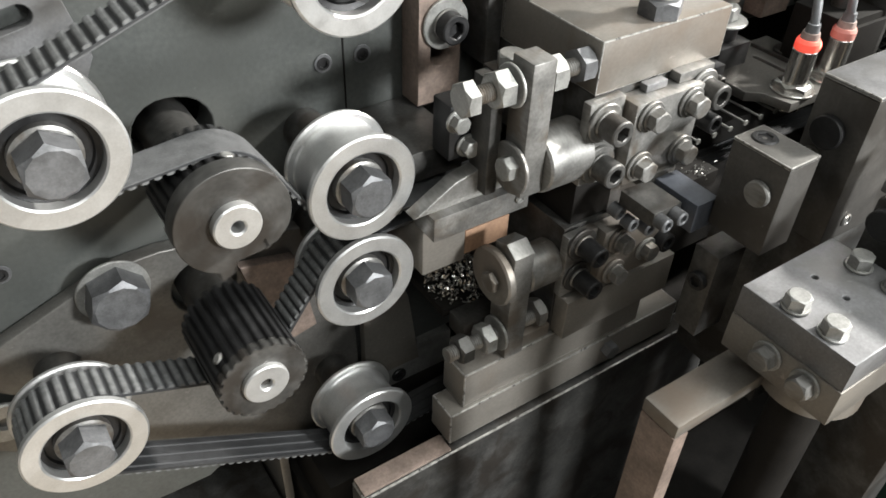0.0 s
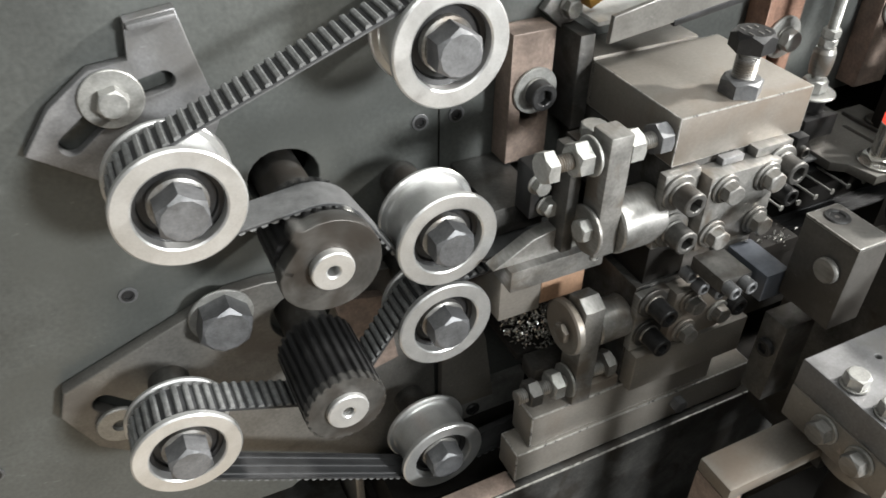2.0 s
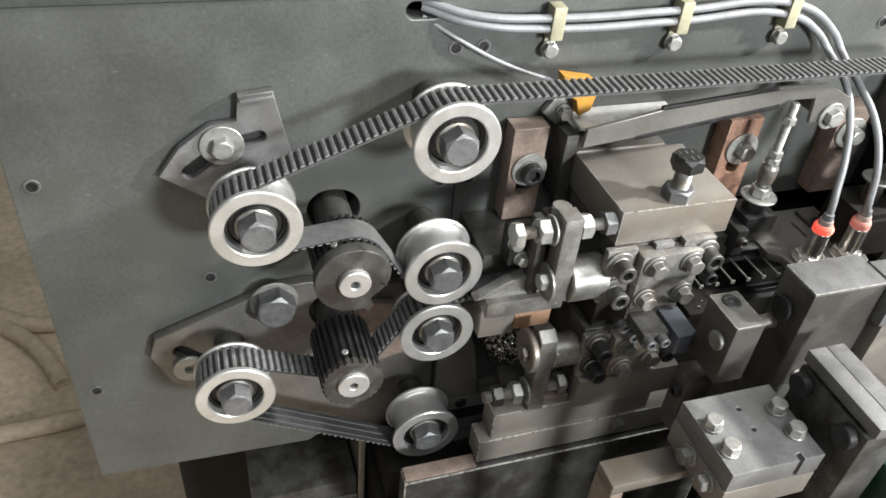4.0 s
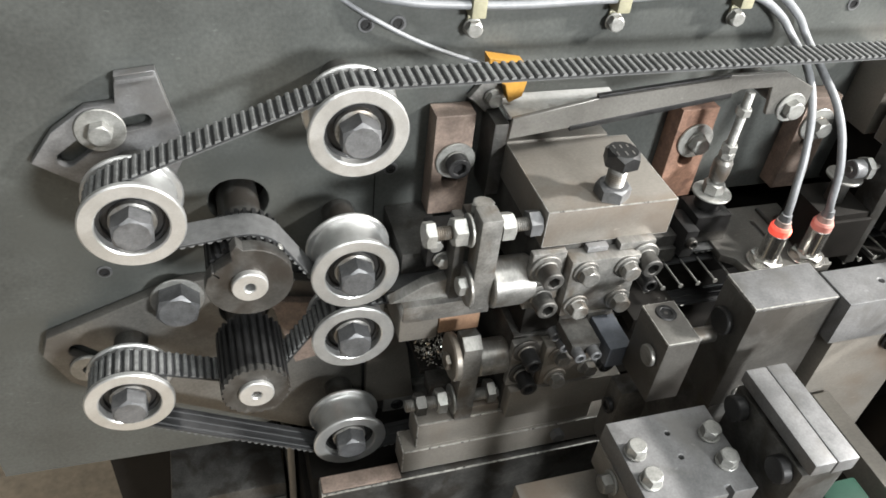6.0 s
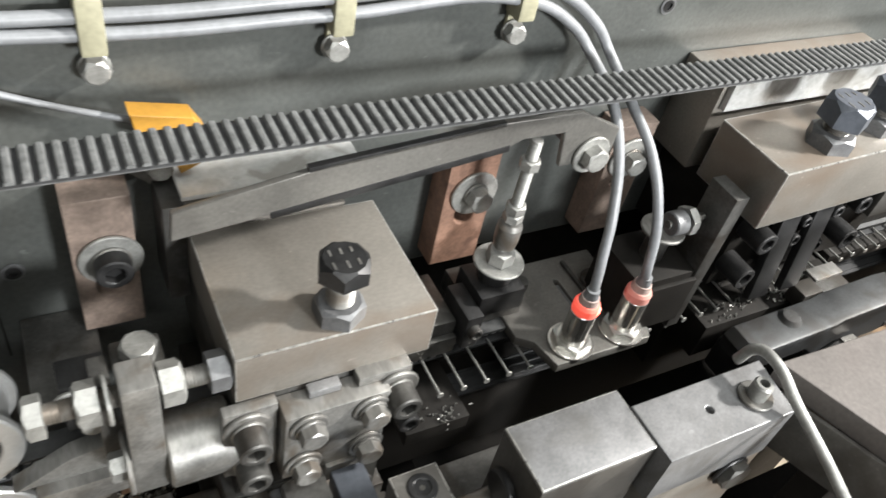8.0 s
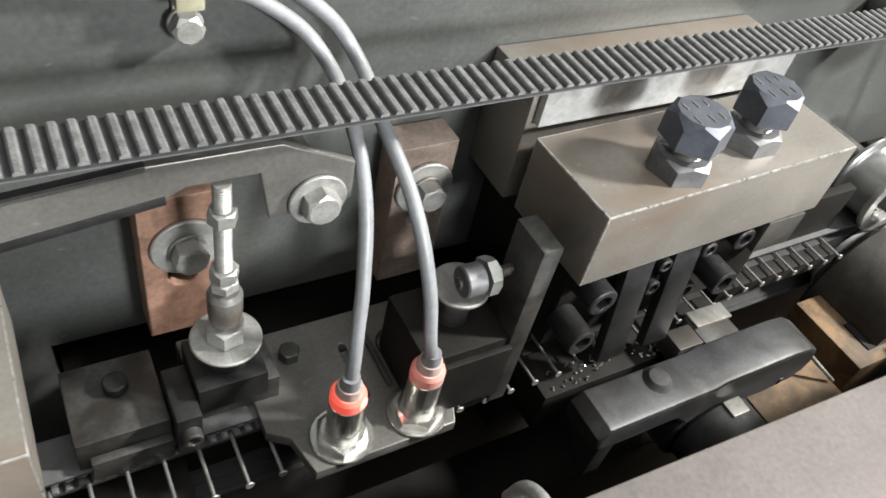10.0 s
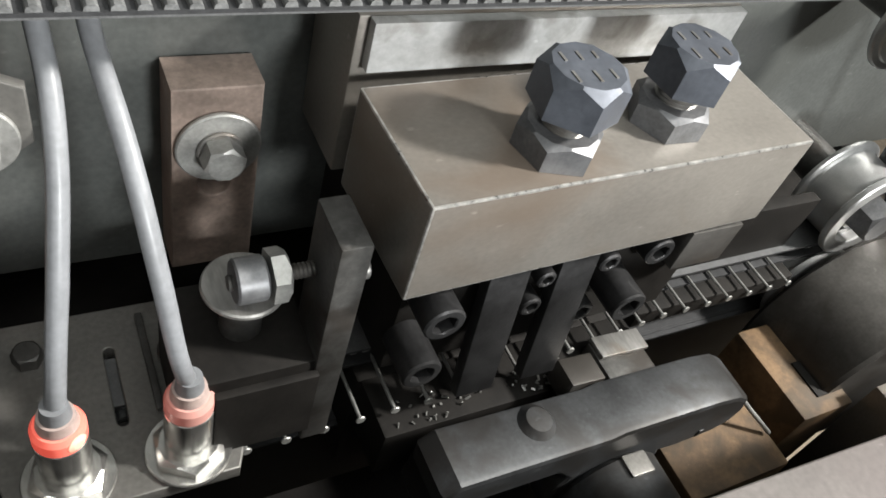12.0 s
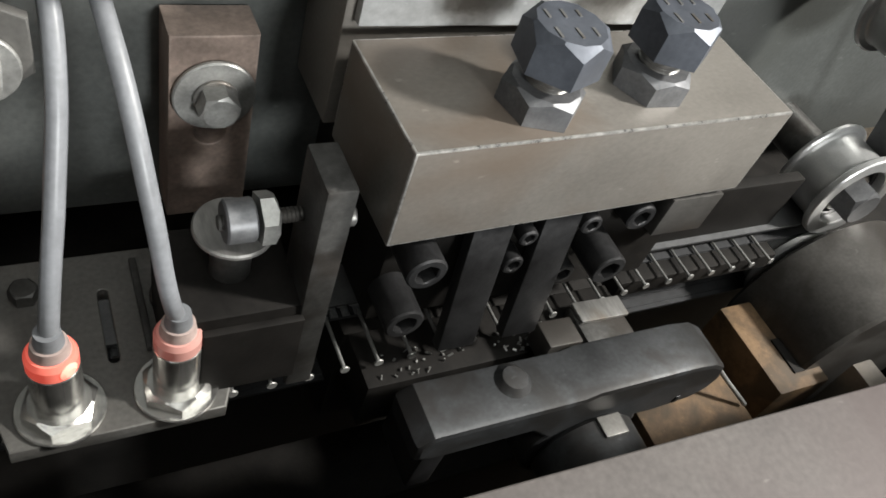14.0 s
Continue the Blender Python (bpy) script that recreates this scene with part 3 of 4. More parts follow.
        part("rim", washer(0.0046, 0.0030, 0.0008, AX["-y"]), M_BOLT, s)
        part("socket", lathe([(0, 0), (0.0032, 0), (0.0032, 0.0012), (0.0018, 0.0012, 6), (0.0018, 0.0003, 6), (0, 0.0002)], AX["-y"], 24), M_BLACK, s)
    j = tagged(ob_from("plate_joint", box(0.0230, 0.0236, -0.0006, 0.001, -0.02, 0.060, 0), M_PIT), "thin dark joint line in the back plate", "joint", kind="structure")


set_screws()


# ---- brown clamp pads on the plate ----
def clamp_pad(x0, x1, z0, z1, bx, bz, label, hexa, mat):
    p = thing("clamp_pad", (0, 0, 0), label, "clamp pad", "clamp pads")
    cx = (x0 + x1) / 2
    plate2d("pad", [(x0, z0), (x1, z0), (x1, z1), (x0, z1)], [slot2(cx, bz - 0.016, cx, bz - 0.004, 0.0058)], 0.0155, mat, FRONT(-0.0005), p, "", 0.0007)
    if hexa:
        hex_bolt((bx, -0.0162, bz), "-y", 0.0112, 0.0065, "plated flange bolt with a wide washer on the clamp pad", 0.0128, 0.002, 12, M_BRIGHT, True)
    else:
        socket_screw((bx, -0.0162, bz), "-y", 0.0072, 0.007, "black socket screw with a wide plated washer", 0.0125, M_BLACK, wmat=M_BRIGHT)


clamp_pad(0.0555, 0.0785, 0.004, 0.0745, 0.0690, 0.0440, "brown oxidised steel clamp pad with a slot, beside the forming block", False, M_BROWN)
clamp_pad(0.2220, 0.2480, -0.004, 0.0660, 0.2370, 0.0430, "reddish brown steel clamp pad with a slot", True, M_RED)
clamp_pad(0.3200, 0.3450, -0.006, 0.0680, 0.3328, 0.0475, "dark brown steel clamp pad with chips on its top", True, M_BROWN)


# ---- forming block (first) ----
def forming_block():
    a = thing("forming_block", (0, 0, 0), "large tarnished steel forming block with stains", "machine block")
    worn_edges(part("top_block", box(0.0980, 0.1780, -0.0915, -0.024, 0.0328, 0.0578, 0.0006), M_WARM, a))
    part("riser", box(0.0980, 0.1650, -0.0236, -0.0004, 0.0328, 0.0592, 0.0008), M_WARM, a)
    part("side_plate", box(0.0890, 0.0977, -0.0232, -0.0004, 0.0200, 0.0715, 0.0006), M_DARK, a)
    part("upper_body", box(0.0990, 0.1660, -0.0905, -0.0004, -0.0125, 0.0325, 0.0008), M_DARK, a)
    part("lower_body", box(0.0940, 0.1660, -0.0905, -0.0004, -0.1123, -0.040, 0.0008), M_DARK, a)
    # near-black fillers put the shade of the die gap into colour
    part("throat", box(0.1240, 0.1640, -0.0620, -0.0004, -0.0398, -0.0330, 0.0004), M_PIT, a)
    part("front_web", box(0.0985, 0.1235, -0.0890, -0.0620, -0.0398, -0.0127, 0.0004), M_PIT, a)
    part("left_clamp", box(0.0922, 0.1130, -0.0960, -0.0908, -0.0105, 0.0318, 0.0008), M_STEEL, a, "grey steel clamp plate")
    part("right_clamp", box(0.1137, 0.1570, -0.1030, -0.0908, -0.0135, 0.0290, 0.0008), M_STEEL, a, "proud grey steel clamp plate")
    part("shim", box(0.1250, 0.1380, -0.0965, -0.0918, 0.0292, 0.0330, 0.0005), M_TOP, a)
    part("ear", box(0.1450, 0.1680, -0.0975, -0.0908, 0.0292, 0.0340, 0.0005), M_STEEL, a)
    part("lower_left_clamp", box(0.0925, 0.1120, -0.0960, -0.0908, -0.0810, -0.0420, 0.0008), M_STEEL, a)
    part("lower_right_clamp", box(0.1126, 0.1540, -0.1010, -0.0908, -0.0790, -0.0430, 0.0008), M_WARM, a)
    part("lower_bar", box(0.0945, 0.1740, -0.1010, -0.0908, -0.1090, -0.0825, 0.0010), M_WARM, a)
    for x, y, z, r in ((0.1010, -0.0962, 0.0215, 0.0058), (0.1015, -0.0962, -0.0005, 0.0058), (0.1620, -0.0976, 0.0230, 0.0058)):
        socket_screw((x, y, z), "-y", r + 0.0005, 0.0095, "grey socket head screw with a wide washer on the clamp plate", 0.0096, M_DARK, "clamp screws")
    for x, z in ((0.1230, 0.0215), (0.1490, 0.0215), (0.1490, -0.0040), (0.1220, -0.0045)):
        hex_bolt((x, -0.1032, z), "-y", 0.0098, 0.0050, "small steel bolt with a washer on the clamp plate", 0.0078, 0.0015, 20, M_STEEL, True, group="clamp bolts", wmat=M_STEEL)
    for x, z in ((0.1010, -0.0475), (0.1015, -0.0690)):
        socket_screw((x, -0.0962, z), "-y", 0.0055, 0.0115, "grimy socket head screw on the lower clamp", 0.0090, M_BLACK, "clamp screws", M_DARK)
    for x, z in ((0.1230, -0.0510), (0.1230, -0.0720)):
        hex_bolt((x, -0.1012, z), "-y", 0.0090, 0.0045, "grimy small bolt on the lower clamp", 0.0076, 0.0015, 20, M_STEEL, True, group="clamp bolts", wmat=M_WARM)
    socket_screw((0.1560, -0.0910, -0.0640), "-y", 0.0055, 0.0130, "dark socket screw at the die", 0.0085, M_BLACK, "clamp screws", M_DARK)
    socket_screw((0.1665, -0.0960, 0.0060), "-y", 0.0048, 0.0120, "black socket screw beside the clamp plate", 0.0, M_BLACK)
    hex_bolt((0.1420, -0.0947, -0.1470), "-y", 0.0090, 0.006, "dark bolt under the lower bar", 0.0, mat=M_BOLT)


forming_block()


def jack_bolt(x, y, z, z0, af, h, nut_h, label, spin=10, cover=None):
    """A bolt standing upright in a lock nut on the top of a block."""
    b = thing("jack_bolt", (x, y, z0), label, "bolt", "upright jack bolts")
    part("lock_nut", hex_head(af * 0.98, nut_h, AX["z"] @ pose(0, 0, 0, 0, 0, spin + 22)), M_BOLT, b)
    part("shank", screw_thread(af * 0.31, nut_h - 0.001, z - z0 + 0.001, AX["z"]), M_STEEL, b)
    hd = part("head", hex_head(af, h, Matrix.Translation((0, 0, z - z0)) @ pose(0, 0, 0, 0, 0, spin), None, 0.30, 0.90), M_BLACK if cover is None else cover, b)
    for k, (dx, dy, w) in enumerate(((-0.25, 0.18, 0.10), (-0.02, 0.18, 0.10), (0.2, 0.18, 0.08), (-0.28, -0.18, 0.12), (0.0, -0.2, 0.12), (0.24, -0.18, 0.1))):
        part("stamp_mark", box(dx * af - 0.0006, dx * af + 0.0002, dy * af - w * af * 0.8, dy * af + w * af * 0.8, z - z0 + h, z - z0 + h + 0.00025, 0), M_STEEL, hd)


jack_bolt(0.1400, -0.0815, 0.0795, 0.0579, 0.0180, 0.0085, 0.0078, "black hexagon bolt with a lock nut on the forming block")


# ---- upper and lower rockers beside the forming block ----
def rocker_upper():
    r = thing("rocker", (0, 0, 0), "grey steel rocker arm with an adjusting bolt", "rocker arm", "rocker arms")
    part("arm", box(0.0600, 0.0722, -0.0930, -0.0790, -0.0075, 0.0575, 0.0010), M_STEEL, r)
    part("pivot_hub", cyl(0.0150, 0, 0.0258, along("x", 0.0723, -0.0840, 0.0035), 40, 0.001), M_STEEL, r, "polished round pivot hub")
    part("pivot_washer", washer(0.0125, 0.003, 0.0022, along("-x", 0.0598, -0.0860, 0.0060)), M_STEEL, r)
    part("pivot_bolt", hex_head(0.0100, 0.0055, along("-x", 0.0576, -0.0880, 0.0080)), M_BRIGHT, r)
    part("adjuster", screw_thread(0.0040, 0.0, 0.062, along("x", 0.0340, -0.0845, 0.0460)), M_STEEL, r)
    part("adjuster_head", hex_head(0.0135, 0.0060, along("-x", 0.0365, -0.0845, 0.0460)), M_BRIGHT, r)
    part("lock_nut", hex_head(0.0145, 0.0075, along("-x", 0.0535, -0.0845, 0.0460)), M_BRIGHT, r)
    part("adjuster_washer", washer(0.0095, 0.004, 0.0016, along("-x", 0.0570, -0.0845, 0.0460)), M_BRIGHT, r)
    part("rear_nut", hex_head(0.0145, 0.0080, along("x", 0.0735, -0.0845, 0.0460)), M_BRIGHT, r)
    part("tip_head", hex_head(0.0135, 0.0075, along("x", 0.0900, -0.0845, 0.0460)), M_BOLT, r)
    part("back_lug", box(0.0605, 0.0780, -0.0788, -0.0590, 0.0340, 0.0440, 0.0008), M_DARK, r)
    part("cap_nut", hex_head(0.0120, 0.0060, along("z", 0.0700, -0.0670, 0.0441)), M_BRIGHT, r)
    back = thing("rocker_mount", (0, 0, 0), "dark brown rocker mount plate with two small bolts", "mount")
    part("plate", box(0.0300, 0.0590, -0.0500, -0.0004, -0.0140, 0.0020, 0.001), M_DARK, back)
    part("web", box(0.0410, 0.0585, -0.0638, -0.0500, 0.0025, 0.0300, 0.001), M_BLACK, back)
    part("side_web", box(0.0520, 0.0585, -0.0780, -0.0642, -0.0120, 0.0450, 0.001), M_DARK, back)
    for z, x in ((0.0230, 0.0440), (0.0090, 0.0500)):
        hex_bolt((x, -0.0640, z), "-y", 0.0075, 0.0045, "small plated bolt on the rocker mount", 0.0056, mat=M_BRIGHT)
    fb = thing("feed_guide", (0, 0, 0), "long flat steel feed guide with a pointed tip", "guide bar")
    part("bar", box(0.0255, 0.0800, -0.0770, -0.0600, -0.0290, -0.0160, 0.0008), M_STEEL, fb)
    plate2d("tip_plate", [(0.020, -0.0155), (0.040, -0.0040), (0.062, 0.0010), (0.070, 0.0010), (0.070, -0.0155)], [], 0.008, M_STEEL, FRONT(-0.0640), fb)
    socket_screw((0.0740, -0.0772, -0.0215), "-y", 0.0026, 0.0014, "small screw in the feed guide", mat=M_BRIGHT)
    part("foot", box(0.0280, 0.0530, -0.0640, -0.030, -0.0600, -0.0292, 0.0008), M_WARM, fb)
    cp = thing("fibre_block", (0, 0, 0), "tan brown insulating block under the feed guide", "block")
    part("block", box(0.0545, 0.0820, -0.0620, -0.0420, -0.0590, -0.0440, 0.0008), M_COPPER, cp)


rocker_upper()


def rocker_lower():
    r = thing("rocker", (0, 0, 0), "grimy grey lower rocker arm with an adjusting bolt", "rocker arm", "rocker arms")
    plate2d("arm", [(-0.0930, -0.1120), (-0.0790, -0.1120), (-0.0780, -0.0420), (-0.0860, -0.0395), (-0.0930, -0.0440)], [], 0.0120, M_STEEL, Matrix.Translation((0.0615, 0, 0)) @ Matrix(((0, 0, 1, 0), (1, 0, 0, 0), (0, 1, 0, 0), (0, 0, 0, 1))), r)
    part("pivot_hub", cyl(0.0120, 0, 0.0205, along("x", 0.0737, -0.0830, -0.0640), 40, 0.001), M_STEEL, r, "polished round pivot hub")
    part("pivot_disc", cyl(0.0158, 0, 0.0050, along("-x", 0.0613, -0.0820, -0.0600), 40, 0.001), M_WARM, r)
    part("pivot_bolt", hex_head(0.0100, 0.0030, along("-x", 0.0552, -0.0850, -0.0600)), M_STEEL, r)
    part("adjuster", screw_thread(0.0042, 0.0, 0.064, along("x", 0.0290, -0.0860, -0.0980)), M_STEEL, r)
    part("adjuster_head", hex_head(0.0135, 0.0070, along("-x", 0.0420, -0.0860, -0.0980)), M_DARK, r)
    part("lock_nut", hex_head(0.0145, 0.0065, along("-x", 0.0560, -0.0860, -0.0980)), M_BRIGHT, r)
    part("adjuster_washer", washer(0.0100, 0.004, 0.0016, along("-x", 0.0612, -0.0860, -0.0980)), M_BRIGHT, r)
    part("rear_nut", hex_head(0.0140, 0.0060, along("x", 0.0840, -0.0860, -0.0960)), M_STEEL, r)
    f = thing("rocker_support", (0, 0, 0), "worn steel foot that carries the lower rocker", "foot block")
    part("block", box(0.0740, 0.0935, -0.0915, -0.0725, -0.1123, -0.1040, 0.001), M_WARM, f)
    part("side_block", box(0.0500, 0.0935, -0.0720, -0.0575, -0.1123, -0.1000, 0.001), M_DARK, f)
    ch = thing("scrap_chute", (0, 0, 0), "dark rounded scrap chute below the fibre block", "chute")
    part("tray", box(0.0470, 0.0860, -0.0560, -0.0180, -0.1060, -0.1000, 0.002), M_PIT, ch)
    rnd = random.Random(4)
    bm = bmesh.new()
    for k in range(760):
        a, q = rnd.uniform(0, 6.28), rnd.random() ** 0.6
        x, y = 0.0645 + 0.0165 * q * math.cos(a), -0.041 + 0.018 * q * math.sin(a)
        z = -0.0995 + (1 - q) * 0.034 + rnd.uniform(-0.002, 0.003)
        m = pose(x, y, z, rnd.uniform(0, 360), rnd.uniform(0, 360), rnd.uniform(0, 360))
        l, w = rnd.uniform(0.0012, 0.0034), rnd.uniform(0.0006, 0.0014)
        box(-l / 2, l / 2, -w / 2, w / 2, -0.0003, 0.0003, 0, bm, m)
    tagged(ob_from("scrap_pile", bm, M_CHROME), "heap of glittering small steel trimmings", "scrap", kind="stuff")


rocker_lower()


# ---- sheet guard, white plate, plunger ----
def guard():
    g = thing("sheet_guard", (0, 0, 0), "grey bent sheet steel guard strip under the belt", "guard")
    plate2d("sheet", [(0.0880, 0.0775), (0.1250, 0.0820), (0.2260, 0.0960), (0.2320, 0.0990), (0.2540, 0.0990), (0.2570, 0.0800), (0.2640, 0.0800), (0.2760, 0.0760), (0.2840, 0.0820), (0.2840, 0.0960), (0.2600, 0.1080), (0.2200, 0.1080), (0.1500, 0.1010), (0.0890, 0.0895)], [], 0.003, M_ARM, FRONT(-0.0440), g)
    part("rubber_edge", box(0, 0.103, -0.0015, 0.0015, -0.0022, 0.0012, 0.0004, None, Matrix.Translation((0.1240, -0.0458, 0.0815)) @ pose(0, 0, 0, 0, -7.9, 0)), M_BLACK, g)
    part("upper_seal", box(0, 0.084, -0.0015, 0.0015, -0.0016, 0.0010, 0.0004, None, Matrix.Translation((0.1380, -0.0455, 0.1002)) @ pose(0, 0, 0, 0, -5.2, 0)), M_BLACK, g, "black rubber strip")
    part("spacer", cyl(0.006, 0, 0.0436, along("y", 0.2722, -0.0440, 0.0842), 24), M_DARK, g)
    hex_bolt((0.2722, -0.0471, 0.0842), "-y", 0.0110, 0.0055, "plated bolt with a washer holding the guard", 0.0098, spin=25, mat=M_BRIGHT)
    w = thing("wear_strip", (0, 0, 0), "scuffed white metal wear strip behind the guard", "strip")
    part("strip", box(0.0960, 0.1720, -0.0260, -0.0004, 0.0762, 0.0785, 0.0006, None), M_WHITE, w)
    t = thing("yellow_tag", (0, 0, 0), "small yellow painted tab behind the belt", "tab")
    plate2d("tab", [(0.0830, 0.1100), (0.0850, 0.0985), (0.0950, 0.0930), (0.0990, 0.0815), (0.1060, 0.0850), (0.1085, 0.0985), (0.1040, 0.1060)], [], 0.009, M_YELLOW, FRONT(-0.0062), t)
    k = thing("corner_bracket", (0, 0, 0), "small grey bracket with a plated bolt", "bracket")
    plate2d("sheet", [(0.0780, 0.0800), (0.0900, 0.0690), (0.1020, 0.0760), (0.0960, 0.0880), (0.0860, 0.0900)], [], 0.005, M_STEEL, FRONT(-0.0005), k)
    hex_bolt((0.0920, -0.0056, 0.0800), "-y", 0.0085, 0.0045, "small plated bolt on the corner bracket", 0.0058, mat=M_BRIGHT)


guard()


def plunger():
    p = thing("spring_plunger", (0.2430, -0.0430, -0.0145), "plated threaded plunger with nuts and a wide washer", "plunger")
    z = AX["z"]
    part("rod", screw_thread(0.0030, 0.030, 0.1085, z, 0.0010), M_BRIGHT, p)
    part("top_nut", hex_head(0.0085, 0.0050, Matrix.Translation((0, 0, 0.0930))), M_BRIGHT, p)
    part("mid_nut", hex_head(0.0088, 0.0045, Matrix.Translation((0, 0, 0.0670))), M_BRIGHT, p)
    part("lower_mid_nut", hex_head(0.0088, 0.0040, Matrix.Translation((0, 0, 0.0620)) @ pose(0, 0, 0, 0, 0, 20)), M_BRIGHT, p)
    part("sleeve", lathe([(0, 0.045), (0.0055, 0.045), (0.0062, 0.050), (0.0062, 0.058), (0.0052, 0.0605), (0, 0.0605)], z, 32), M_STEEL, p)
    part("base_nut", hex_head(0.0125, 0.0075, Matrix.Translation((0, 0, 0.0345)) @ pose(0, 0, 0, 0, 0, 10)), M_BRIGHT, p)
    part("base_washer", washer(0.0130, 0.004, 0.0016, Matrix.Translation((0, 0, 0.0325))), M_BRIGHT, p)
    k = thing("plunger_block", (0, 0, 0), "black steel block with a bore under the plunger", "block")
    part("block", box(0.2290, 0.2550, -0.0560, -0.0315, -0.0056, 0.0085, 0.0008), M_BLACK, k)
    part("boss", cyl(0.0090, 0.0086, 0.0179, Matrix.Translation((0.2430, -0.0430, 0)), 32), M_BLACK, k)
    part("lug", box(0.2195, 0.2286, -0.0620, -0.0380, -0.0194, 0.0030, 0.0008), M_BLACK, k)
    part("base", box(0.2290, 0.2620, -0.0500, -0.0200, -0.0194, -0.0058, 0.001), M_DARK, k)
    socket_screw((0.2240, -0.0622, -0.0060), "-y", 0.0038, 0.004, "dark screw on the plunger base", mat=M_DARK)


plunger()


# ---- two proximity sensors on their bar ----
def sensors():
    b = thing("sensor_bar", (0, 0, 0), "grey stained flat steel bar carrying two sensors", "mounting bar")
    plate2d("bar", [(0.2520, -0.0640), (0.2600, -0.0700), (0.2640, -0.0870), (0.3240, -0.0870), (0.3280, -0.0780), (0.3280, -0.0190), (0.2520, -0.0190)],
            [slot2(0.2950, -0.062, 0.2950, -0.036, 0.0022)], 0.006, M_ARM, Matrix.Translation((0, 0, -0.0255)), b)
    part("joint_strip", box(0.3050, 0.3074, -0.0620, -0.0240, -0.0194, -0.0172, 0.0004), M_DARK, b, "dark raised joint strip")
    part("boss", cyl(0.0080, 0, 0.0030, Matrix.Translation((0.3170, -0.0420, -0.0194)), 28), M_DARK, b, "dark round boss")
    gb = thing("feed_block", (0, 0, 0), "dark oily steel block above the row of nails", "block")
    part("block", box(0.1860, 0.2190, -0.0540, -0.0200, -0.0255, -0.0060, 0.0010), M_DARK, gb)
    part("lip", box(0.1900, 0.2186, -0.0580, -0.0543, -0.0255, -0.0140, 0.0008), M_DARK, gb)
    part("screw_boss", cyl(0.0045, 0, 0.0050, Matrix.Translation((0.2040, -0.0340, -0.0060)), 20), M_BLACK, gb)
    hex_bolt((0.2720, -0.0330, -0.0194), "z", 0.0080, 0.0050, "small dark bolt on the sensor bar", 0.0, mat=M_DARK)
    for x, y, lit, top in ((0.2782, -0.0765, True, 0.0220), (0.3112, -0.0772, False, 0.0245)):
        s = thing("proximity_sensor", (x, y, -0.0194), "nickel threaded proximity sensor with a lit red ring" if lit else "nickel threaded proximity sensor with a dim red ring", "sensor", "proximity sensors")
        z = AX["z"]
        part("washer", washer(0.0128, 0.0062, 0.0015, z), M_CHROME, s)
        part("nut", hex_head(0.0190, 0.0042, Matrix.Translation((0, 0, 0.0016)) @ pose(0, 0, 0, 0, 0, 12 if lit else 28)), M_CHROME, s)
        part("barrel", cyl(0.0070, -0.012, 0.0262, z, 40), M_CHROME, s)
        part("ring", lathe([(0, 0.0262), (0.0069, 0.0262), (0.0069, 0.0305), (0.0060, 0.0324), (0, 0.0330)], z, 40), M_LED if lit else M_LED_DIM, s, "red translucent indicator ring")
        if lit:
            part("diode", lathe([(0, -0.0012), (0.0028, -0.0012), (0.0028, 0.0004), (0.0016, 0.0011), (0, 0.0013)], Matrix.Translation((0, 0, 0.0288)) @ pose(0, 0, 0, 90, 0, 35) @ Matrix.Translation((0, 0, 0.0062)), 20), M_SPOT, s, "bright glowing diode")
        part("cap", lathe([(0, 0.0322), (0.0054, 0.0322), (0.0047, 0.0362), (0, 0.0364)], z, 32), M_CAP, s, "milky plastic cap")
        part("collar", lathe([(0, 0.0362), (0.0040, 0.0362), (0.0034, 0.0410), (0, 0.0410)], z, 32), M_CABLE, s)
    c = [[(0.2782, -0.0765, 0.0180), (0.2790, -0.0755, 0.0240), (0.2813, -0.0705, 0.0391), (0.2844, -0.0635, 0.0573), (0.2887, -0.0465, 0.0858), (0.2886, -0.0320, 0.1010), (0.2860, -0.0120, 0.1130), (0.2740, -0.0075, 0.1260), (0.2450, -0.0075, 0.1400), (0.1600, -0.0075, 0.1395), (0.0750, -0.0075, 0.1385), (0.0200, -0.0060, 0.1440), (-0.0060, 0.006, 0.1500)],
         [(0.3112, -0.0772, 0.0180), (0.3095, -0.0772, 0.0250), (0.3053, -0.0715, 0.0588), (0.3022, -0.0555, 0.0845), (0.2991, -0.0340, 0.0998), (0.2980, -0.0130, 0.1110), (0.2860, -0.0075, 0.1270), (0.2480, -0.0075, 0.1470), (0.1600, -0.0075, 0.1465), (0.0750, -0.0075, 0.1450), (0.0200, -0.0060, 0.1490), (-0.0060, 0.006, 0.1540)]]
    for pts in c:
        tagged(tube("sensor_cable", pts, 0.0026, M_CABLE), "grey round sensor cable running up behind the belt", "cable", "sensor cables")
    tagged(tube("thin_cable", [(-0.0060, 0.004, 0.1450), (0.0150, -0.004, 0.1330), (0.0500, -0.004, 0.1140), (0.0950, -0.006, 0.0980)], 0.0013, M_CABLE), "thin grey cable hanging towards the yellow tab", "cable")
    for x in (0.0747, 0.1622, 0.2446):
        k = thing("cable_clip", (x, 0, 0.1300), "yellowed metal clip with a plated screw holding the cables", "cable clip", "cable clips")
        part("band", box(-0.0042, 0.0042, -0.0115, -0.0004, 0.0020, 0.0230, 0.0010), M_CLIP, k)
        part("foot", box(-0.0032, 0.0032, -0.0024, -0.0004, -0.0100, 0.0018, 0.0004), M_CLIP, k)
        part("screw_head", hex_head(0.0088, 0.0046, along("-y", 0, -0.0040, -0.0064), None, 0.30, 0.88), M_BRIGHT, k)
        part("screw_washer", washer(0.0055, 0.002, 0.0014, along("-y", 0, -0.0025, -0.0064)), M_BRIGHT, k)


sensors()


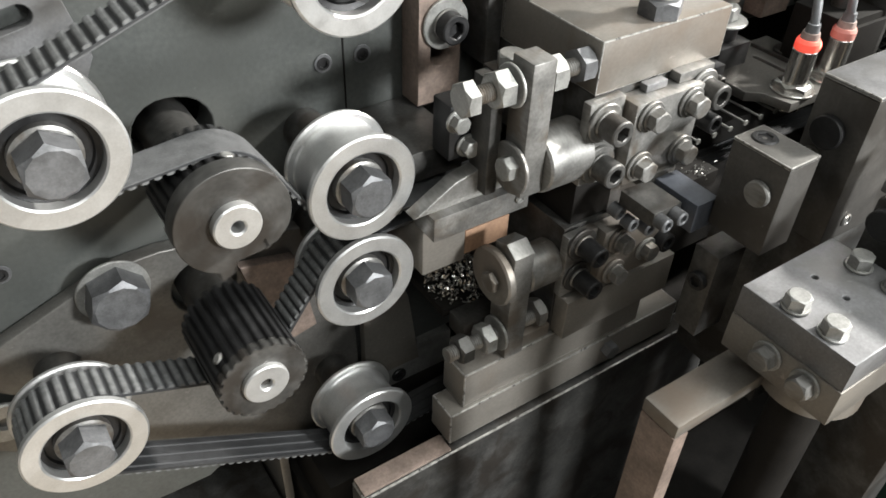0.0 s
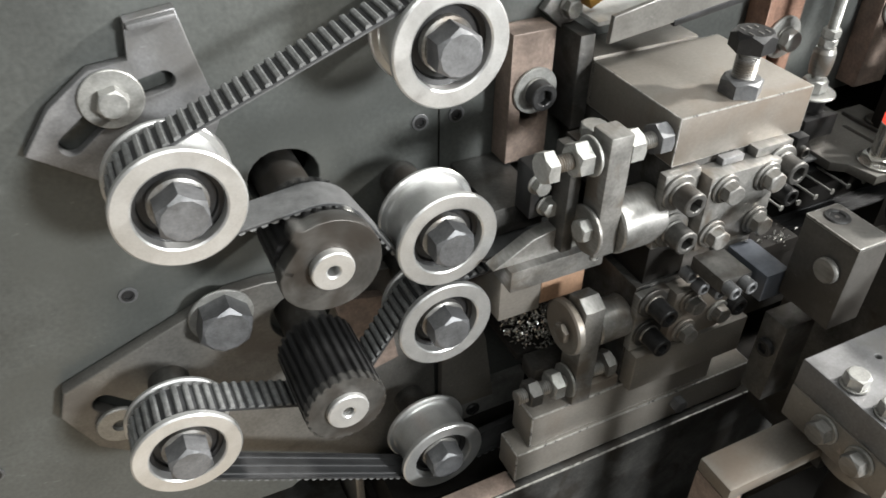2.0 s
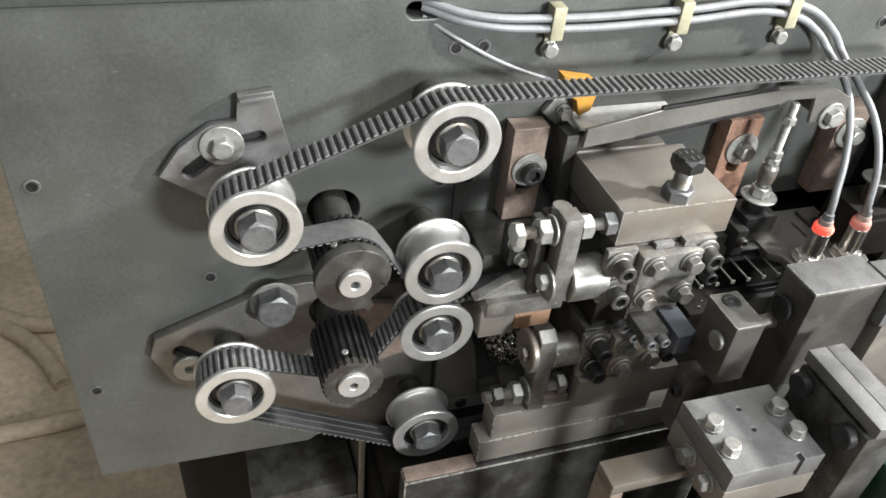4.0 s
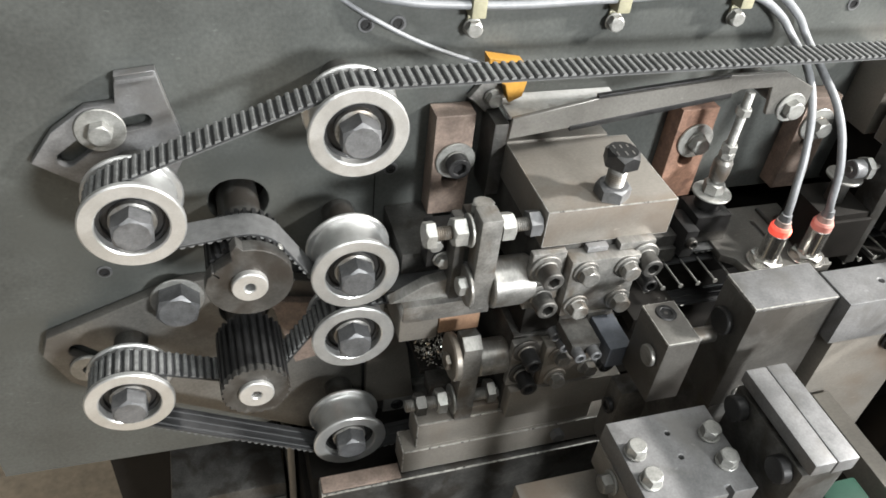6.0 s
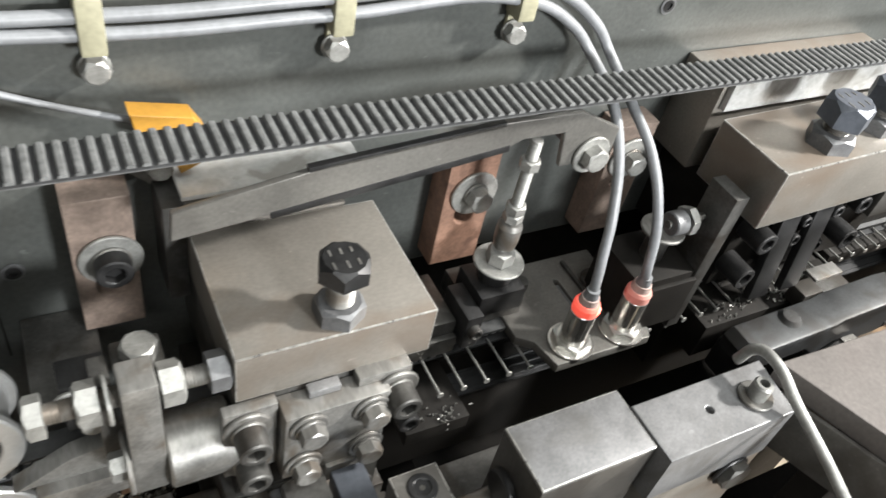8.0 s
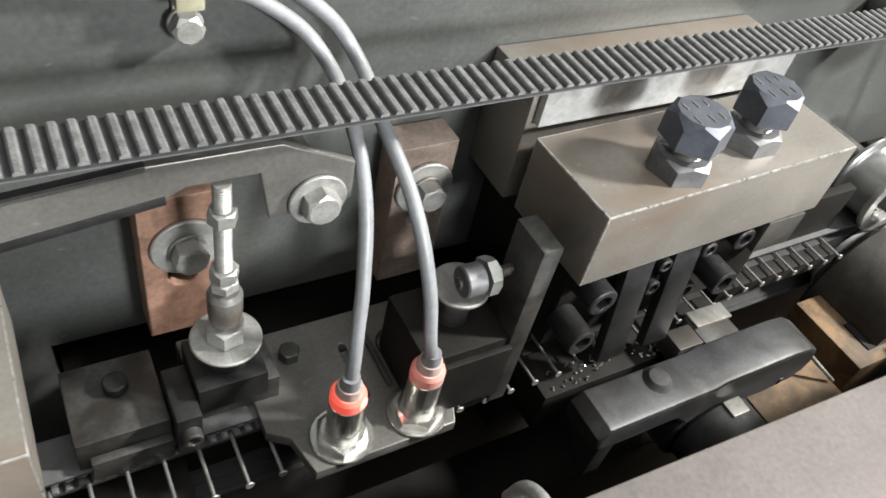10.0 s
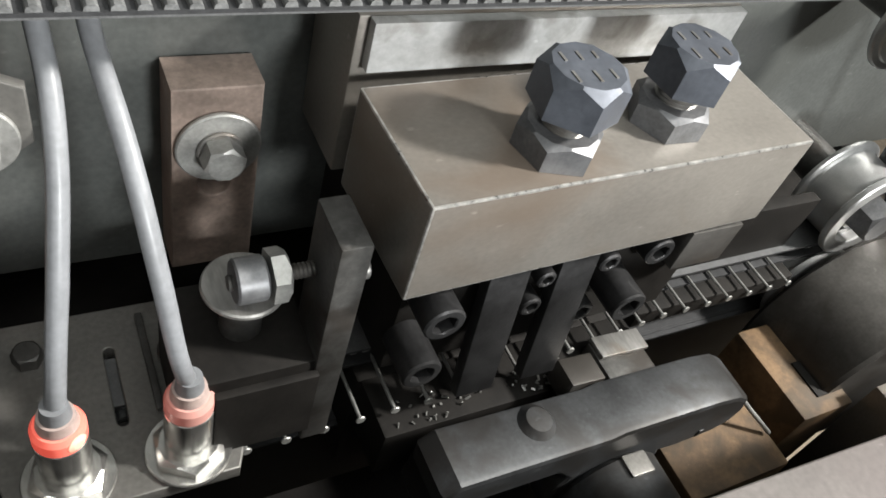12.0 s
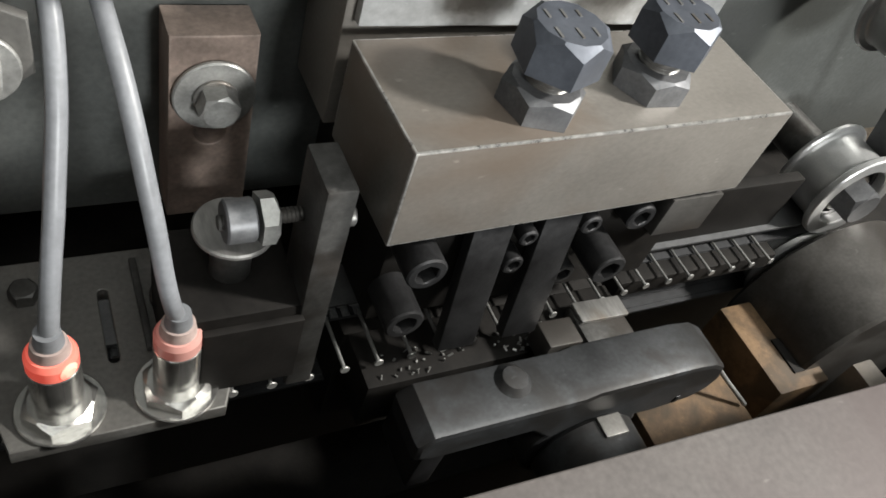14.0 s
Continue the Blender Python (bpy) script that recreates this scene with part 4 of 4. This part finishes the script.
# ---- second block ----
def second_block():
    b = thing("pressing_block", (0, 0, 0), "large tarnished steel pressing block with stained top", "machine block")
    turn = Matrix.Translation((0.5040, -0.0810, 0)) @ pose(0, 0, 0, 0, 0, 1.6) @ Matrix.Translation((-0.5040, 0.0810, 0))
    worn_edges(part("top_block", box(0.3650, 0.5040, -0.0810, -0.0345, 0.0478, 0.0835, 0.0007, None, turn), M_WARM, b))
    part("rear_block", box(0.3640, 0.5040, -0.0300, -0.0004, 0.0448, 0.1000, 0.0009), M_WARM, b)
    part("pale_strip", box(0.3670, 0.5030, -0.0340, -0.0301, 0.0843, 0.1000, 0.0005), M_WHITE, b, "scuffed white metal strip")
    # near-black bodies: shade under the top block is in their colour
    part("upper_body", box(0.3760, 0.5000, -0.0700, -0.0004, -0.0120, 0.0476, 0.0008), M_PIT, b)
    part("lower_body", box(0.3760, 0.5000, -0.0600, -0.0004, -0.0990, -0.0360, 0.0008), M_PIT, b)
    part("nail_ledge", box(0.3770, 0.5000, -0.0850, -0.0604, -0.0620, -0.0350, 0.0008), M_PIT, b, "oily ledge under the nails, blackened for shade")
    for x in (0.4080, 0.4350):
        part("finger", box(-0.0075, 0.0075, -0.0050, 0.0, -0.0640, 0.0, 0.0006, None, Matrix.Translation((x, -0.0710, 0.0440)) @ pose(0, 0, 0, -8, 0, 0)), M_BLACK, b, "dark flat finger plate")
    part("end_tongue", box(0.4780, 0.5020, -0.0800, -0.0704, 0.0250, 0.0440, 0.0006), M_OIL_SHADE, b)
    for x, z, r in ((0.3810, 0.0340, 0.0068), (0.3800, 0.0080, 0.0068), (0.4580, 0.0180, 0.0070), (0.4700, 0.0340, 0.0060), (0.4480, 0.0340, 0.0042), (0.4220, 0.0180, 0.0042), (0.4480, 0.0070, 0.0050), (0.4230, 0.0320, 0.0036)):
        socket_screw((x, -0.0702, z), "-y", r, 0.0170 if r > 0.006 else 0.008, "black socket head screw under the pressing block", 0.0, M_BLACK, "pressing block screws")
    # blue of these two heads stands for sky reflected on their tops
    jack_bolt(0.4085, -0.0695, 0.0980, 0.0836, 0.0222, 0.0125, 0.0085, "dark large hexagon bolt with a lock nut on the pressing block, tinted for bluish reflection", 20, M_BLUE)
    jack_bolt(0.4525, -0.0635, 0.0980, 0.0836, 0.0222, 0.0125, 0.0085, "dark large hexagon bolt with a lock nut on the pressing block, tinted for bluish reflection", 35, M_BLUE)
    s = thing("adjustable_stop", (0, 0, 0), "dark upright stop arm with an adjusting bolt", "stop arm")
    part("arm", box(0.3470, 0.3560, -0.0790, -0.0600, -0.0300, 0.0660, 0.0009), M_DARK, s)
    part("pin", cyl(0.0034, 0, 0.005, along("x", 0.3560, -0.0700, 0.0460), 20), M_STEEL, s)
    part("adjuster", screw_thread(0.0024, 0, 0.028, along("x", 0.3230, -0.0660, 0.0445)), M_DARK, s)
    part("adjuster_head", cyl(0.0064, 0, 0.0085, along("x", 0.3245, -0.0660, 0.0445), 32), M_BOLT, s)
    part("lock_nut", hex_head(0.0136, 0.0050, along("x", 0.3340, -0.0660, 0.0445)), M_BRIGHT, s)
    d = thing("stud_post", (0.3295, -0.0600, 0), "dark post with a wide plated washer", "post")
    part("post", cyl(0.0062, -0.0200, 0.0335, AX["z"], 32), M_DARK, d)
    part("washer", washer(0.0118, 0.002, 0.0020, Matrix.Translation((0, 0, 0.0336))), M_STEEL, d)
    # base near-black where walls keep light off; shade is in the colour
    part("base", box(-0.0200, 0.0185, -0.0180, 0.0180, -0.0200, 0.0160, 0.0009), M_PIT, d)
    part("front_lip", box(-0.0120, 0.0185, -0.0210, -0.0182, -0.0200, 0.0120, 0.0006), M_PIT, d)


second_block()


# ---- front blocks: slide, cap, cover ----
def front_blocks():
    c = thing("slide_carriage", (0, 0, 0), "grey steel slide head block with a socket screw on top", "machine block")
    # dark body and paler top sheet paint shaded sides and a lit top
    part("block", box(0.1432, 0.1630, -0.1640, -0.1340, -0.0260, 0.0195, 0.0008), M_OIL_SHADE, c, "stained steel body, darkened for shaded sides")
    worn_edges(part("top_face", box(0.1432, 0.1630, -0.1640, -0.1340, 0.0195, 0.0211, 0.0005), M_ARM, c, "worn top face, paler as the lit side"))
    part("push_rod", cyl(0.0048, 0, 0.0215, along("x", 0.1632, -0.1490, 0.0060), 32), M_STEEL, c)
    part("side_bolt", cyl(0.0062, 0, 0.0030, along("-x", 0.1431, -0.1540, 0.0030), 28), M_STEEL, c)
    socket_screw((0.1536, -0.1420, 0.0206), "z", 0.0060, 0.0012, "black socket screw sunk in the slide head", mat=M_BLACK, wash=0.0)
    t = thing("tool_holder", (0, 0, 0), "blued steel tool holder with tiny screws", "tool holder")
    part("slide", box(0.1335, 0.1480, -0.1330, -0.1060, -0.0300, -0.0140, 0.0007), M_BLUE, t)
    part("bridge", box(0.1130, 0.1310, -0.1260, -0.1040, -0.0230, -0.0150, 0.0006), M_DARK, t)
    part("jaw", box(0.1320, 0.1480, -0.1050, -0.0912, -0.0230, -0.0120, 0.0006), M_STEEL, t)
    part("leg", box(0.1400, 0.1600, -0.1480, -0.1335, -0.0900, -0.0380, 0.0008), M_DARK, t)
    for x, y, z in ((0.1160, -0.1262, -0.0190), (0.1260, -0.1262, -0.0190), (0.1180, -0.1060, -0.0330), (0.1260, -0.1100, -0.0360), (0.1130, -0.1010, -0.0270)):
        socket_screw((x, y, z), "-y", 0.0036, 0.0065, "tiny black socket screw on the tool holder", mat=M_BOLT, group="tool holder screws")
    hex_bolt((0.1450, -0.1012, -0.0660), "-y", 0.0090, 0.0050, "dark bolt on the tool holder", 0.0070, mat=M_STEEL)
    socket_screw((0.1398, -0.1410, -0.0560), "-x", 0.0050, 0.0030, "dark screw in the tool holder leg", mat=M_BLACK)
    d = thing("slide_block", (0, 0, 0), "grey ground steel slide block with a black bolt in its side", "machine block")
    # same split: side shade in the body colour, light in the top sheet
    part("block", box(0.1838, 0.2360, -0.1690, -0.1415, -0.0345, 0.0424, 0.0009), M_OIL_SHADE, d, "stained steel body, darkened for shaded sides")
    worn_edges(part("top_face", box(0.1838, 0.2360, -0.1690, -0.1415, 0.0425, 0.0445, 0.0006), M_TOP, d, "ground steel top, paler as the lit side"))
    part("lower_block", box(0.1850, 0.2360, -0.1685, -0.1100, -0.1500, -0.0350, 0.0009), M_DARK, d)
    part("side_bolt", cyl(0.0080, 0, 0.0035, along("-x", 0.1837, -0.1530, 0.0210), 28), M_BLACK, d)
    socket_screw((0.1990, -0.1692, -0.0240), "-y", 0.0034, 0.0010, "small screw in the slide block", mat=M_STEEL)
    f = thing("rear_slide_block", (0, 0, 0), "grey ground steel block with a hole in its top", "machine block")
    plate2d("top_plate", [(0.2368, -0.1760), (0.3020, -0.1760), (0.3060, -0.1510), (0.2368, -0.1510)], [circle2(0.2669, -0.1631, 0.0023, 20)], 0.0300, M_TOP, Matrix.Translation((0, 0, 0.0155)), f)
    part("body", box(0.2420, 0.3060, -0.1750, -0.1520, -0.1500, 0.0154, 0.0009), M_WARM, f)
    hex_bolt((0.2860, -0.1762, 0.0100), "-y", 0.0140, 0.004, "dark bolt in the block's front", 0.0090, mat=M_DARK, wmat=M_BLACK)
    n = thing("oil_fitting", (0.2901, -0.1649, 0.0456), "plated hollow oil fitting with a bent pipe", "fitting")
    part("flange", washer(0.0075, 0.002, 0.0016, AX["z"]), M_STEEL, n)
    part("collar", lathe([(0.0022, 0.0016), (0.0042, 0.0016), (0.0042, 0.0085), (0.0034, 0.0095), (0.0022, 0.0095), (0.0022, 0.0016)], AX["z"], 28), M_BRIGHT, n)
    tagged(tube("oil_pipe", [(0.2960, -0.1470, 0.0460), (0.2980, -0.1510, 0.0570), (0.2985, -0.1600, 0.0590), (0.2990, -0.1760, 0.0520), (0.3000, -0.2050, 0.0400), (0.3020, -0.2400, 0.0200)], 0.0024, M_BRIGHT), "bent plated oil pipe over the block", "pipe")
    g = thing("cover_plate", (0, 0, 0), "large pale steel cover plate with brown stains", "cover plate")
    plate2d("plate", [(0.3090, -0.1580), (0.80, -0.1750), (0.80, -0.42), (0.4100, -0.42)], [], 0.012, M_COVER, Matrix.Translation((0, 0, 0.0400)), g)
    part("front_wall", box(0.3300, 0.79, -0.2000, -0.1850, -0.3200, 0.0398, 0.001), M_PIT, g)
    w = thing("edge_strip", (0, 0, 0), "dark bronze stained edge strip beside the cover", "strip")
    part("strip", box(0, 0.09, -0.0012, 0.0012, -0.030, 0.0, 0.0004, None, Matrix.Translation((0.3080, -0.1620, 0.0400)) @ pose(0, 0, 0, 0, 0, -68)), M_OIL_SHADE, w)
    e = thing("bolted_cap", (0, 0, 0), "pale ground steel bolted cap on a stepped block", "machine block")
    plate2d("cap", [(0.1085, -0.2315), (0.1500, -0.2315), (0.1500, -0.2270), (0.1545, -0.2270), (0.1545, -0.2315), (0.1668, -0.2315), (0.1668, -0.1808), (0.1085, -0.1808)], [circle2(0.1375, -0.1928, 0.0019, 18), circle2(0.1375, -0.2075, 0.0019, 18)], 0.0150, M_TOP, Matrix.Translation((0, 0, -0.0287)), e)
    part("step_block", box(0.1075, 0.1668, -0.2325, -0.1800, -0.0480, -0.0289, 0.0009), M_WARM, e)
    part("boss", cyl(0.0220, -0.0640, -0.0482, Matrix.Translation((0.1370, -0.2090, 0)), 40, 0.002), M_WARM, e)
    part("foot_column", cyl(0.0120, -0.32, -0.0642, Matrix.Translation((0.1370, -0.2090, 0)), 40), M_PIT, e)
    for x, y in ((0.1150, -0.2000), (0.1150, -0.2170), (0.1590, -0.1985), (0.1590, -0.2155)):
        hex_bolt((x, y, -0.0136), "z", 0.0090, 0.0055, "bright plated bolt on the cap", 0.0058, 0.0012, 15 + 400 * x, M_BRIGHT, group="cap bolts")
    for y in (-0.2010, -0.2190):
        hex_bolt((0.1074, y, -0.0360), "-x", 0.0092, 0.0055, "plated bolt with a washer in the cap's side", 0.0066, 0.0014, 20, M_STEEL, group="cap side bolts")
    q = thing("bracket_bar", (0, 0, 0), "tan worn flat steel bracket bar", "bar")
    part("bar", box(0.0640, 0.1380, -0.1990, -0.1800, -0.0640, -0.0560, 0.0012), M_WARM, q)
    part("upright", box(0.0640, 0.0730, -0.1990, -0.1800, -0.3200, -0.0642, 0.0012), M_BROWN, q)
    h = thing("finned_holder", (0, 0, 0), "dark block topped by two bright steel slabs", "machine block")
    part("scraped_slab", box(0.1757, 0.1878, -0.2450, -0.1866, 0.0120, 0.0202, 0.0009), M_TOP, h, "bright scraped steel slab")
    part("smooth_slab", box(0.1888, 0.2010, -0.2450, -0.1860, 0.0100, 0.0196, 0.0009), M_TOP, h)
    part("body", box(0.1745, 0.2000, -0.2430, -0.1880, -0.3200, 0.0098, 0.0010), M_DARK, h)
    part("side_knob", cyl(0.0070, 0, 0.0060, along("-x", 0.1744, -0.1960, 0.0020), 28), M_BLACK, h)
    part("front_knob", cyl(0.0070, 0, 0.0060, along("-x", 0.1744, -0.2330, 0.0020), 28), M_BLACK, h)
    v = thing("green_clamp", (0, 0, 0), "small green painted clamp", "clamp")
    part("body", box(0.2060, 0.2300, -0.2560, -0.2330, -0.0600, -0.0240, 0.0015), M_GREEN, v)
    part("stem", box(0.2100, 0.2260, -0.2520, -0.2360, -0.3200, -0.0602, 0.0012), M_GREEN, v)
    u = thing("tan_rail", (0, 0, 0), "tan stained steel rail beside the slide blocks", "rail")
    part("rail", box(0.2480, 0.2600, -0.3200, -0.1770, -0.0500, -0.0300, 0.0010), M_WARM, u)
    part("web", box(0.2500, 0.2580, -0.3200, -0.1770, -0.3200, -0.0502, 0.0010), M_DARK, u)


front_blocks()


# ---- rocking cutter lever and castings at the outlet ----
def cutter():
    k = thing("cutter_lever", (0.4650, -0.1150, -0.0600), "dark grey cutter lever on a round shaft", "lever")
    rim = [(0.0250 * math.cos(radians(a)), 0.0250 * math.sin(radians(a))) for a in range(150, 391, 12)]
    body = rim + [(0.0330, 0.0120), (0.0520, 0.0150), (0.0585, 0.0200), (0.0600, 0.0275), (0.0570, 0.0345), (0.0500, 0.0385), (0.0380, 0.0400), (-0.0100, 0.0385), (-0.0160, 0.0360), (-0.0790, 0.0345), (-0.0830, 0.0310), (-0.0820, 0.0235), (-0.0760, 0.0215), (-0.0330, 0.0225)]
    plate2d("body", body, [], 0.0230, M_LEVER, FRONT(0.0215), k, "curved dark grey lever casting", 0.0022)
    part("collar", cyl(0.0228, 0.0017, 0.0480, AX["-y"], 56, 0.002), M_LEVER, k, "long round dark hub")
    # paler piece puts the highlight on the round hub into colour
    part("collar_flat", box(-0.0050, 0.0065, -0.0120, -0.0030, 0.0195, 0.0236, 0.0008), M_ARM, k, "paler patch standing for the hub's highlight")
    part("nose", box(-0.0800, -0.0700, -0.0010, 0.0250, -0.0020, 0.0225, 0.0015), M_BLACK, k)
    part("knob", lathe([(0, 0.0340), (0.0090, 0.0340), (0.0080, 0.0370), (0.0050, 0.0400), (0, 0.0405)], Matrix.Translation((-0.0420, 0.0130, 0)), 24), M_LEVER, k, "dark rounded knob")
    part("tool_block", box(-0.0210, -0.0050, 0.0218, 0.0340, 0.0280, 0.0400, 0.0008), M_OIL_SHADE, k, "worn tool block")
    part("bright_tip", box(0.0040, 0.0290, 0.0330, 0.0430, 0.0330, 0.0350, 0.0006), M_STEEL, k, "bright steel cutting edge")
    part("tip_holder", box(0.0030, 0.0280, 0.0218, 0.0420, 0.0240, 0.0328, 0.0008), M_DARK, k)
    part("oil_hole", cyl(0.0032, 0.0385, 0.0404, Matrix.Translation((0.0120, 0.0100, 0)), 20, 0.0004), M_BLACK, k)
    part("end_slot", box(0.0420, 0.0450, -0.0020, 0.0080, 0.0140, 0.0190, 0.0006), M_BLACK, k)
    sh = thing("rocker_shaft", (0.4650, -0.1150, -0.0600), "dark round shaft under the cutter lever", "shaft")
    part("shaft", cyl(0.0160, -0.0750, 0.0620, AX["-y"], 40, 0.001), M_BLACK, sh)
    y = thing("outlet_casting", (0, 0, 0), "rusty yellow casting at the nail outlet", "casting")
    part("body", box(0.5000, 0.5580, -0.1380, -0.0960, -0.1400, -0.0620, 0.002), M_AMBER, y)
    part("step", box(0.5800, 0.6150, -0.1240, -0.0720, -0.1400, -0.0600, 0.002), M_AMBER, y)
    part("inner_wall", box(0.5584, 0.5796, -0.1300, -0.0800, -0.1400, -0.0900, 0.002), M_PIT, y)
    part("side_rail", box(0.6160, 0.6300, -0.1900, -0.1245, -0.1600, -0.0450, 0.0015), M_WARM, y)
    # no hollow here: a flat near-black sheet paints its shade
    part("recess", box(0.5960, 0.6120, -0.1160, -0.0960, -0.0602, -0.0590, 0.0004), M_PIT, y, "flat near-black sheet standing in for a shaded recess")
    z = thing("guide_drum", (0, 0, 0), "dark rounded guide housing below the idler", "housing")
    part("shell", cyl(0.0560, 0, 0.0520, along("-y", 0.6560, -0.0640, -0.0700), 56, 0.002), M_OIL_SHADE, z)
    kp = thing("belt_keeper", (0, 0, 0), "oily keeper plate above the outlet nails, darkened for shade", "plate")
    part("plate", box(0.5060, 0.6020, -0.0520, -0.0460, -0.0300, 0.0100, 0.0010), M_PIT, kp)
    # lip would catch light below the nails, so its colour carries shade
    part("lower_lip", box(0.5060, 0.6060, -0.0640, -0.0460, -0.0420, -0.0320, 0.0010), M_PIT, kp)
    tagged(tube("guide_rod", [(0.5260, -0.1010, -0.0300), (0.5400, -0.1110, -0.0450), (0.5560, -0.1230, -0.0600)], 0.0011, M_BRIGHT), "thin steel rod beside the rusty casting", "rod")
    return k


CUTTER = cutter()


# ---- nails gripped between the belts ----
PITCH_N = 0.0133
NAILS = []


def nails():
    bm = lathe([(0, 0), (0.0017, 0), (0.00185, 0.0004), (0.0017, 0.0008), (0.0007, 0.0010), (0.0007, 0.0235), (0, 0.0255)], AX["y"], 12)
    first = None
    for s in range(-27, 31):
        if first is None:
            n = ob_from("nail", bm, M_BRIGHT)
            tagged(n, "bright steel nail gripped between the belts", "nail", "row of nails")
            first = n
        else:
            n = copy_thing(first, Matrix())
        NAILS.append((s, n))


nails()


def loose_chips():
    rnd = random.Random(9)
    bm = bmesh.new()
    for k in range(36):
        x, y = rnd.gauss(0.2120, 0.006), rnd.gauss(-0.0750, 0.004)
        m = pose(x, y, -0.0538, rnd.uniform(0, 360), rnd.uniform(0, 360), rnd.uniform(0, 360))
        l = rnd.uniform(0.0008, 0.0022)
        box(-l / 2, l / 2, -0.0003, 0.0003, -0.0002, 0.0002, 0, bm, m)
    for k in range(90):
        x, y = rnd.choice((0.392, 0.412, 0.442, 0.452, 0.480)) + rnd.gauss(0, 0.006), rnd.uniform(-0.0835, -0.0720)
        m = pose(min(max(x, 0.379), 0.498), y, -0.0343, rnd.uniform(0, 360), rnd.uniform(0, 360), rnd.uniform(0, 360))
        l = rnd.uniform(0.0008, 0.0030)
        box(-l / 2, l / 2, -0.0004, 0.0004, -0.0002, 0.0002, 0, bm, m)
    tagged(ob_from("steel_chips", bm, M_BRIGHT), "scattered bright steel chips on the oily ledges", "chips", kind="stuff")
    d = thing("chip_ledge", (0, 0, 0), "dark grey ledge below the row of nails", "ledge")
    part("ledge", box(0.1870, 0.2240, -0.0800, -0.0420, -0.0655, -0.0550, 0.001), M_PIT, d)
    rnd = random.Random(11)
    bm = bmesh.new()
    for k in range(150):
        m = pose(rnd.uniform(0.3215, 0.3435), rnd.uniform(-0.0150, -0.0010), 0.0683, 0, 0, rnd.uniform(0, 360))
        box(-0.0006, 0.0006, -0.0003, 0.0003, -0.0001, 0.0002, 0, bm, m)
    tagged(ob_from("steel_dust", bm, M_BRIGHT), "bright steel dust lying on the clamp pad", "dust", kind="stuff")


loose_chips()


# ---- floor clutter by the left edge ----
def floor_things():
    for pts in ([(-1.10, 1.22, -0.94), (-0.75, 1.10, -0.938), (-0.606, 1.025, -0.936), (-0.540, 0.985, -0.936), (-0.44, 0.98, -0.94)],
                [(-0.66, 1.04, -0.945), (-0.58, 0.975, -0.936), (-0.520, 0.900, -0.936), (-0.47, 0.80, -0.942)],
                [(-1.10, 0.640, -0.942), (-0.80, 0.670, -0.936), (-0.566, 0.689, -0.934), (-0.438, 0.699, -0.936), (-0.26, 0.74, -0.942)]):
        tagged(tube("cloth_fold", pts, 0.018, M_FLOOR), "tan dusty cloth fold lying on the floor", "cloth", "folds of the floor cloth")
    b = thing("motor_box", (0, 0, 0), "black metal box below the machine plate", "box")
    part("box", box(-0.1350, -0.0450, -0.020, 0.09, -0.40, -0.262, 0.003), M_DARK, b)
    part("lid_edge", box(-0.1250, -0.0460, -0.0240, -0.0204, -0.2860, -0.2800, 0.0008), M_STEEL, b)
    l = thing("support_strut", (0, 0, 0), "grey steel support strut under the machine", "strut")
    part("strut", box(-0.0420, -0.0360, -0.010, 0.04, -0.95, -0.2160, 0.001), M_WARM, l)


floor_things()

# ---- what moves ----
CYCLE, FIRST = 0.518, -0.08


def index_of(t):
    """Indexing strokes done at t: a quick stroke once a cycle, with a rest between."""
    k = math.floor((t - FIRST) / CYCLE)
    f = ((t - FIRST) / CYCLE - k) / 0.22
    return k + 1 if f >= 1 else k + f * f * (3 - 2 * f)


def drum_angle(t):
    """Degrees, clockwise from the front: steady turn with a surge at each stroke."""
    return 160 * t / CYCLE + 73 * index_of(t)


def nail_pose(slot, lag):
    """Rest place of a nail: gripped between the belts, or out of sight inside the bed before and after."""
    if 0 <= slot <= 35:
        return Matrix.Translation((0.1890 + (slot - 4 - lag) * PITCH_N, -0.0785 + 0.0095 * min(1, max(0, slot - 21) / 8), -0.0295))
    return Matrix.Translation((0.1110, -0.0820, -0.0260) if slot < 0 else (0.6500, -0.1000, -0.0700))


def motions():
    times = [k / 15 for k in range(211)]
    base = drum_angle(5.3)
    walk(DRUM_A, [(t, pose(-0.0605, 0, 0.0122, 0, drum_angle(t) - base + 180, 0)) for t in times])
    walk(DRUM_B, [(t, pose(-0.0630, 0, -0.0655, 0, -(drum_angle(t) - base), 0)) for t in times])
    swing = [k / 15 for k in range(211)]
    walk(CUTTER, [(t, pose(0.4650, -0.1150, -0.0600, 0, 4 * math.sin(2 * math.pi * (t - 12.9) / CYCLE), 0)) for t in swing])
    strokes = [0.0]
    k = 1
    strokes.append(FIRST + 0.22 * CYCLE)
    while FIRST + (k + 0.22) * CYCLE < 14.0:
        strokes += [FIRST + k * CYCLE, FIRST + (k + 0.22) * CYCLE]
        k += 1
    strokes.append(14.0)
    for s, n in NAILS:
        rows = []
        for t in strokes:
            p = s + (index_of(t) if t == 0 else round(index_of(t + 0.001)))
            rows.append((t, nail_pose(p, 0.45 if t > 10.2 else 0.0)))
        walk(n, rows)
    for o, i, way, place in TEETH:
        walk(o, [(t, place(i + way * 3 * (index_of(t) if t == 0 else round(index_of(t + 0.001))))) for t in strokes])


motions()
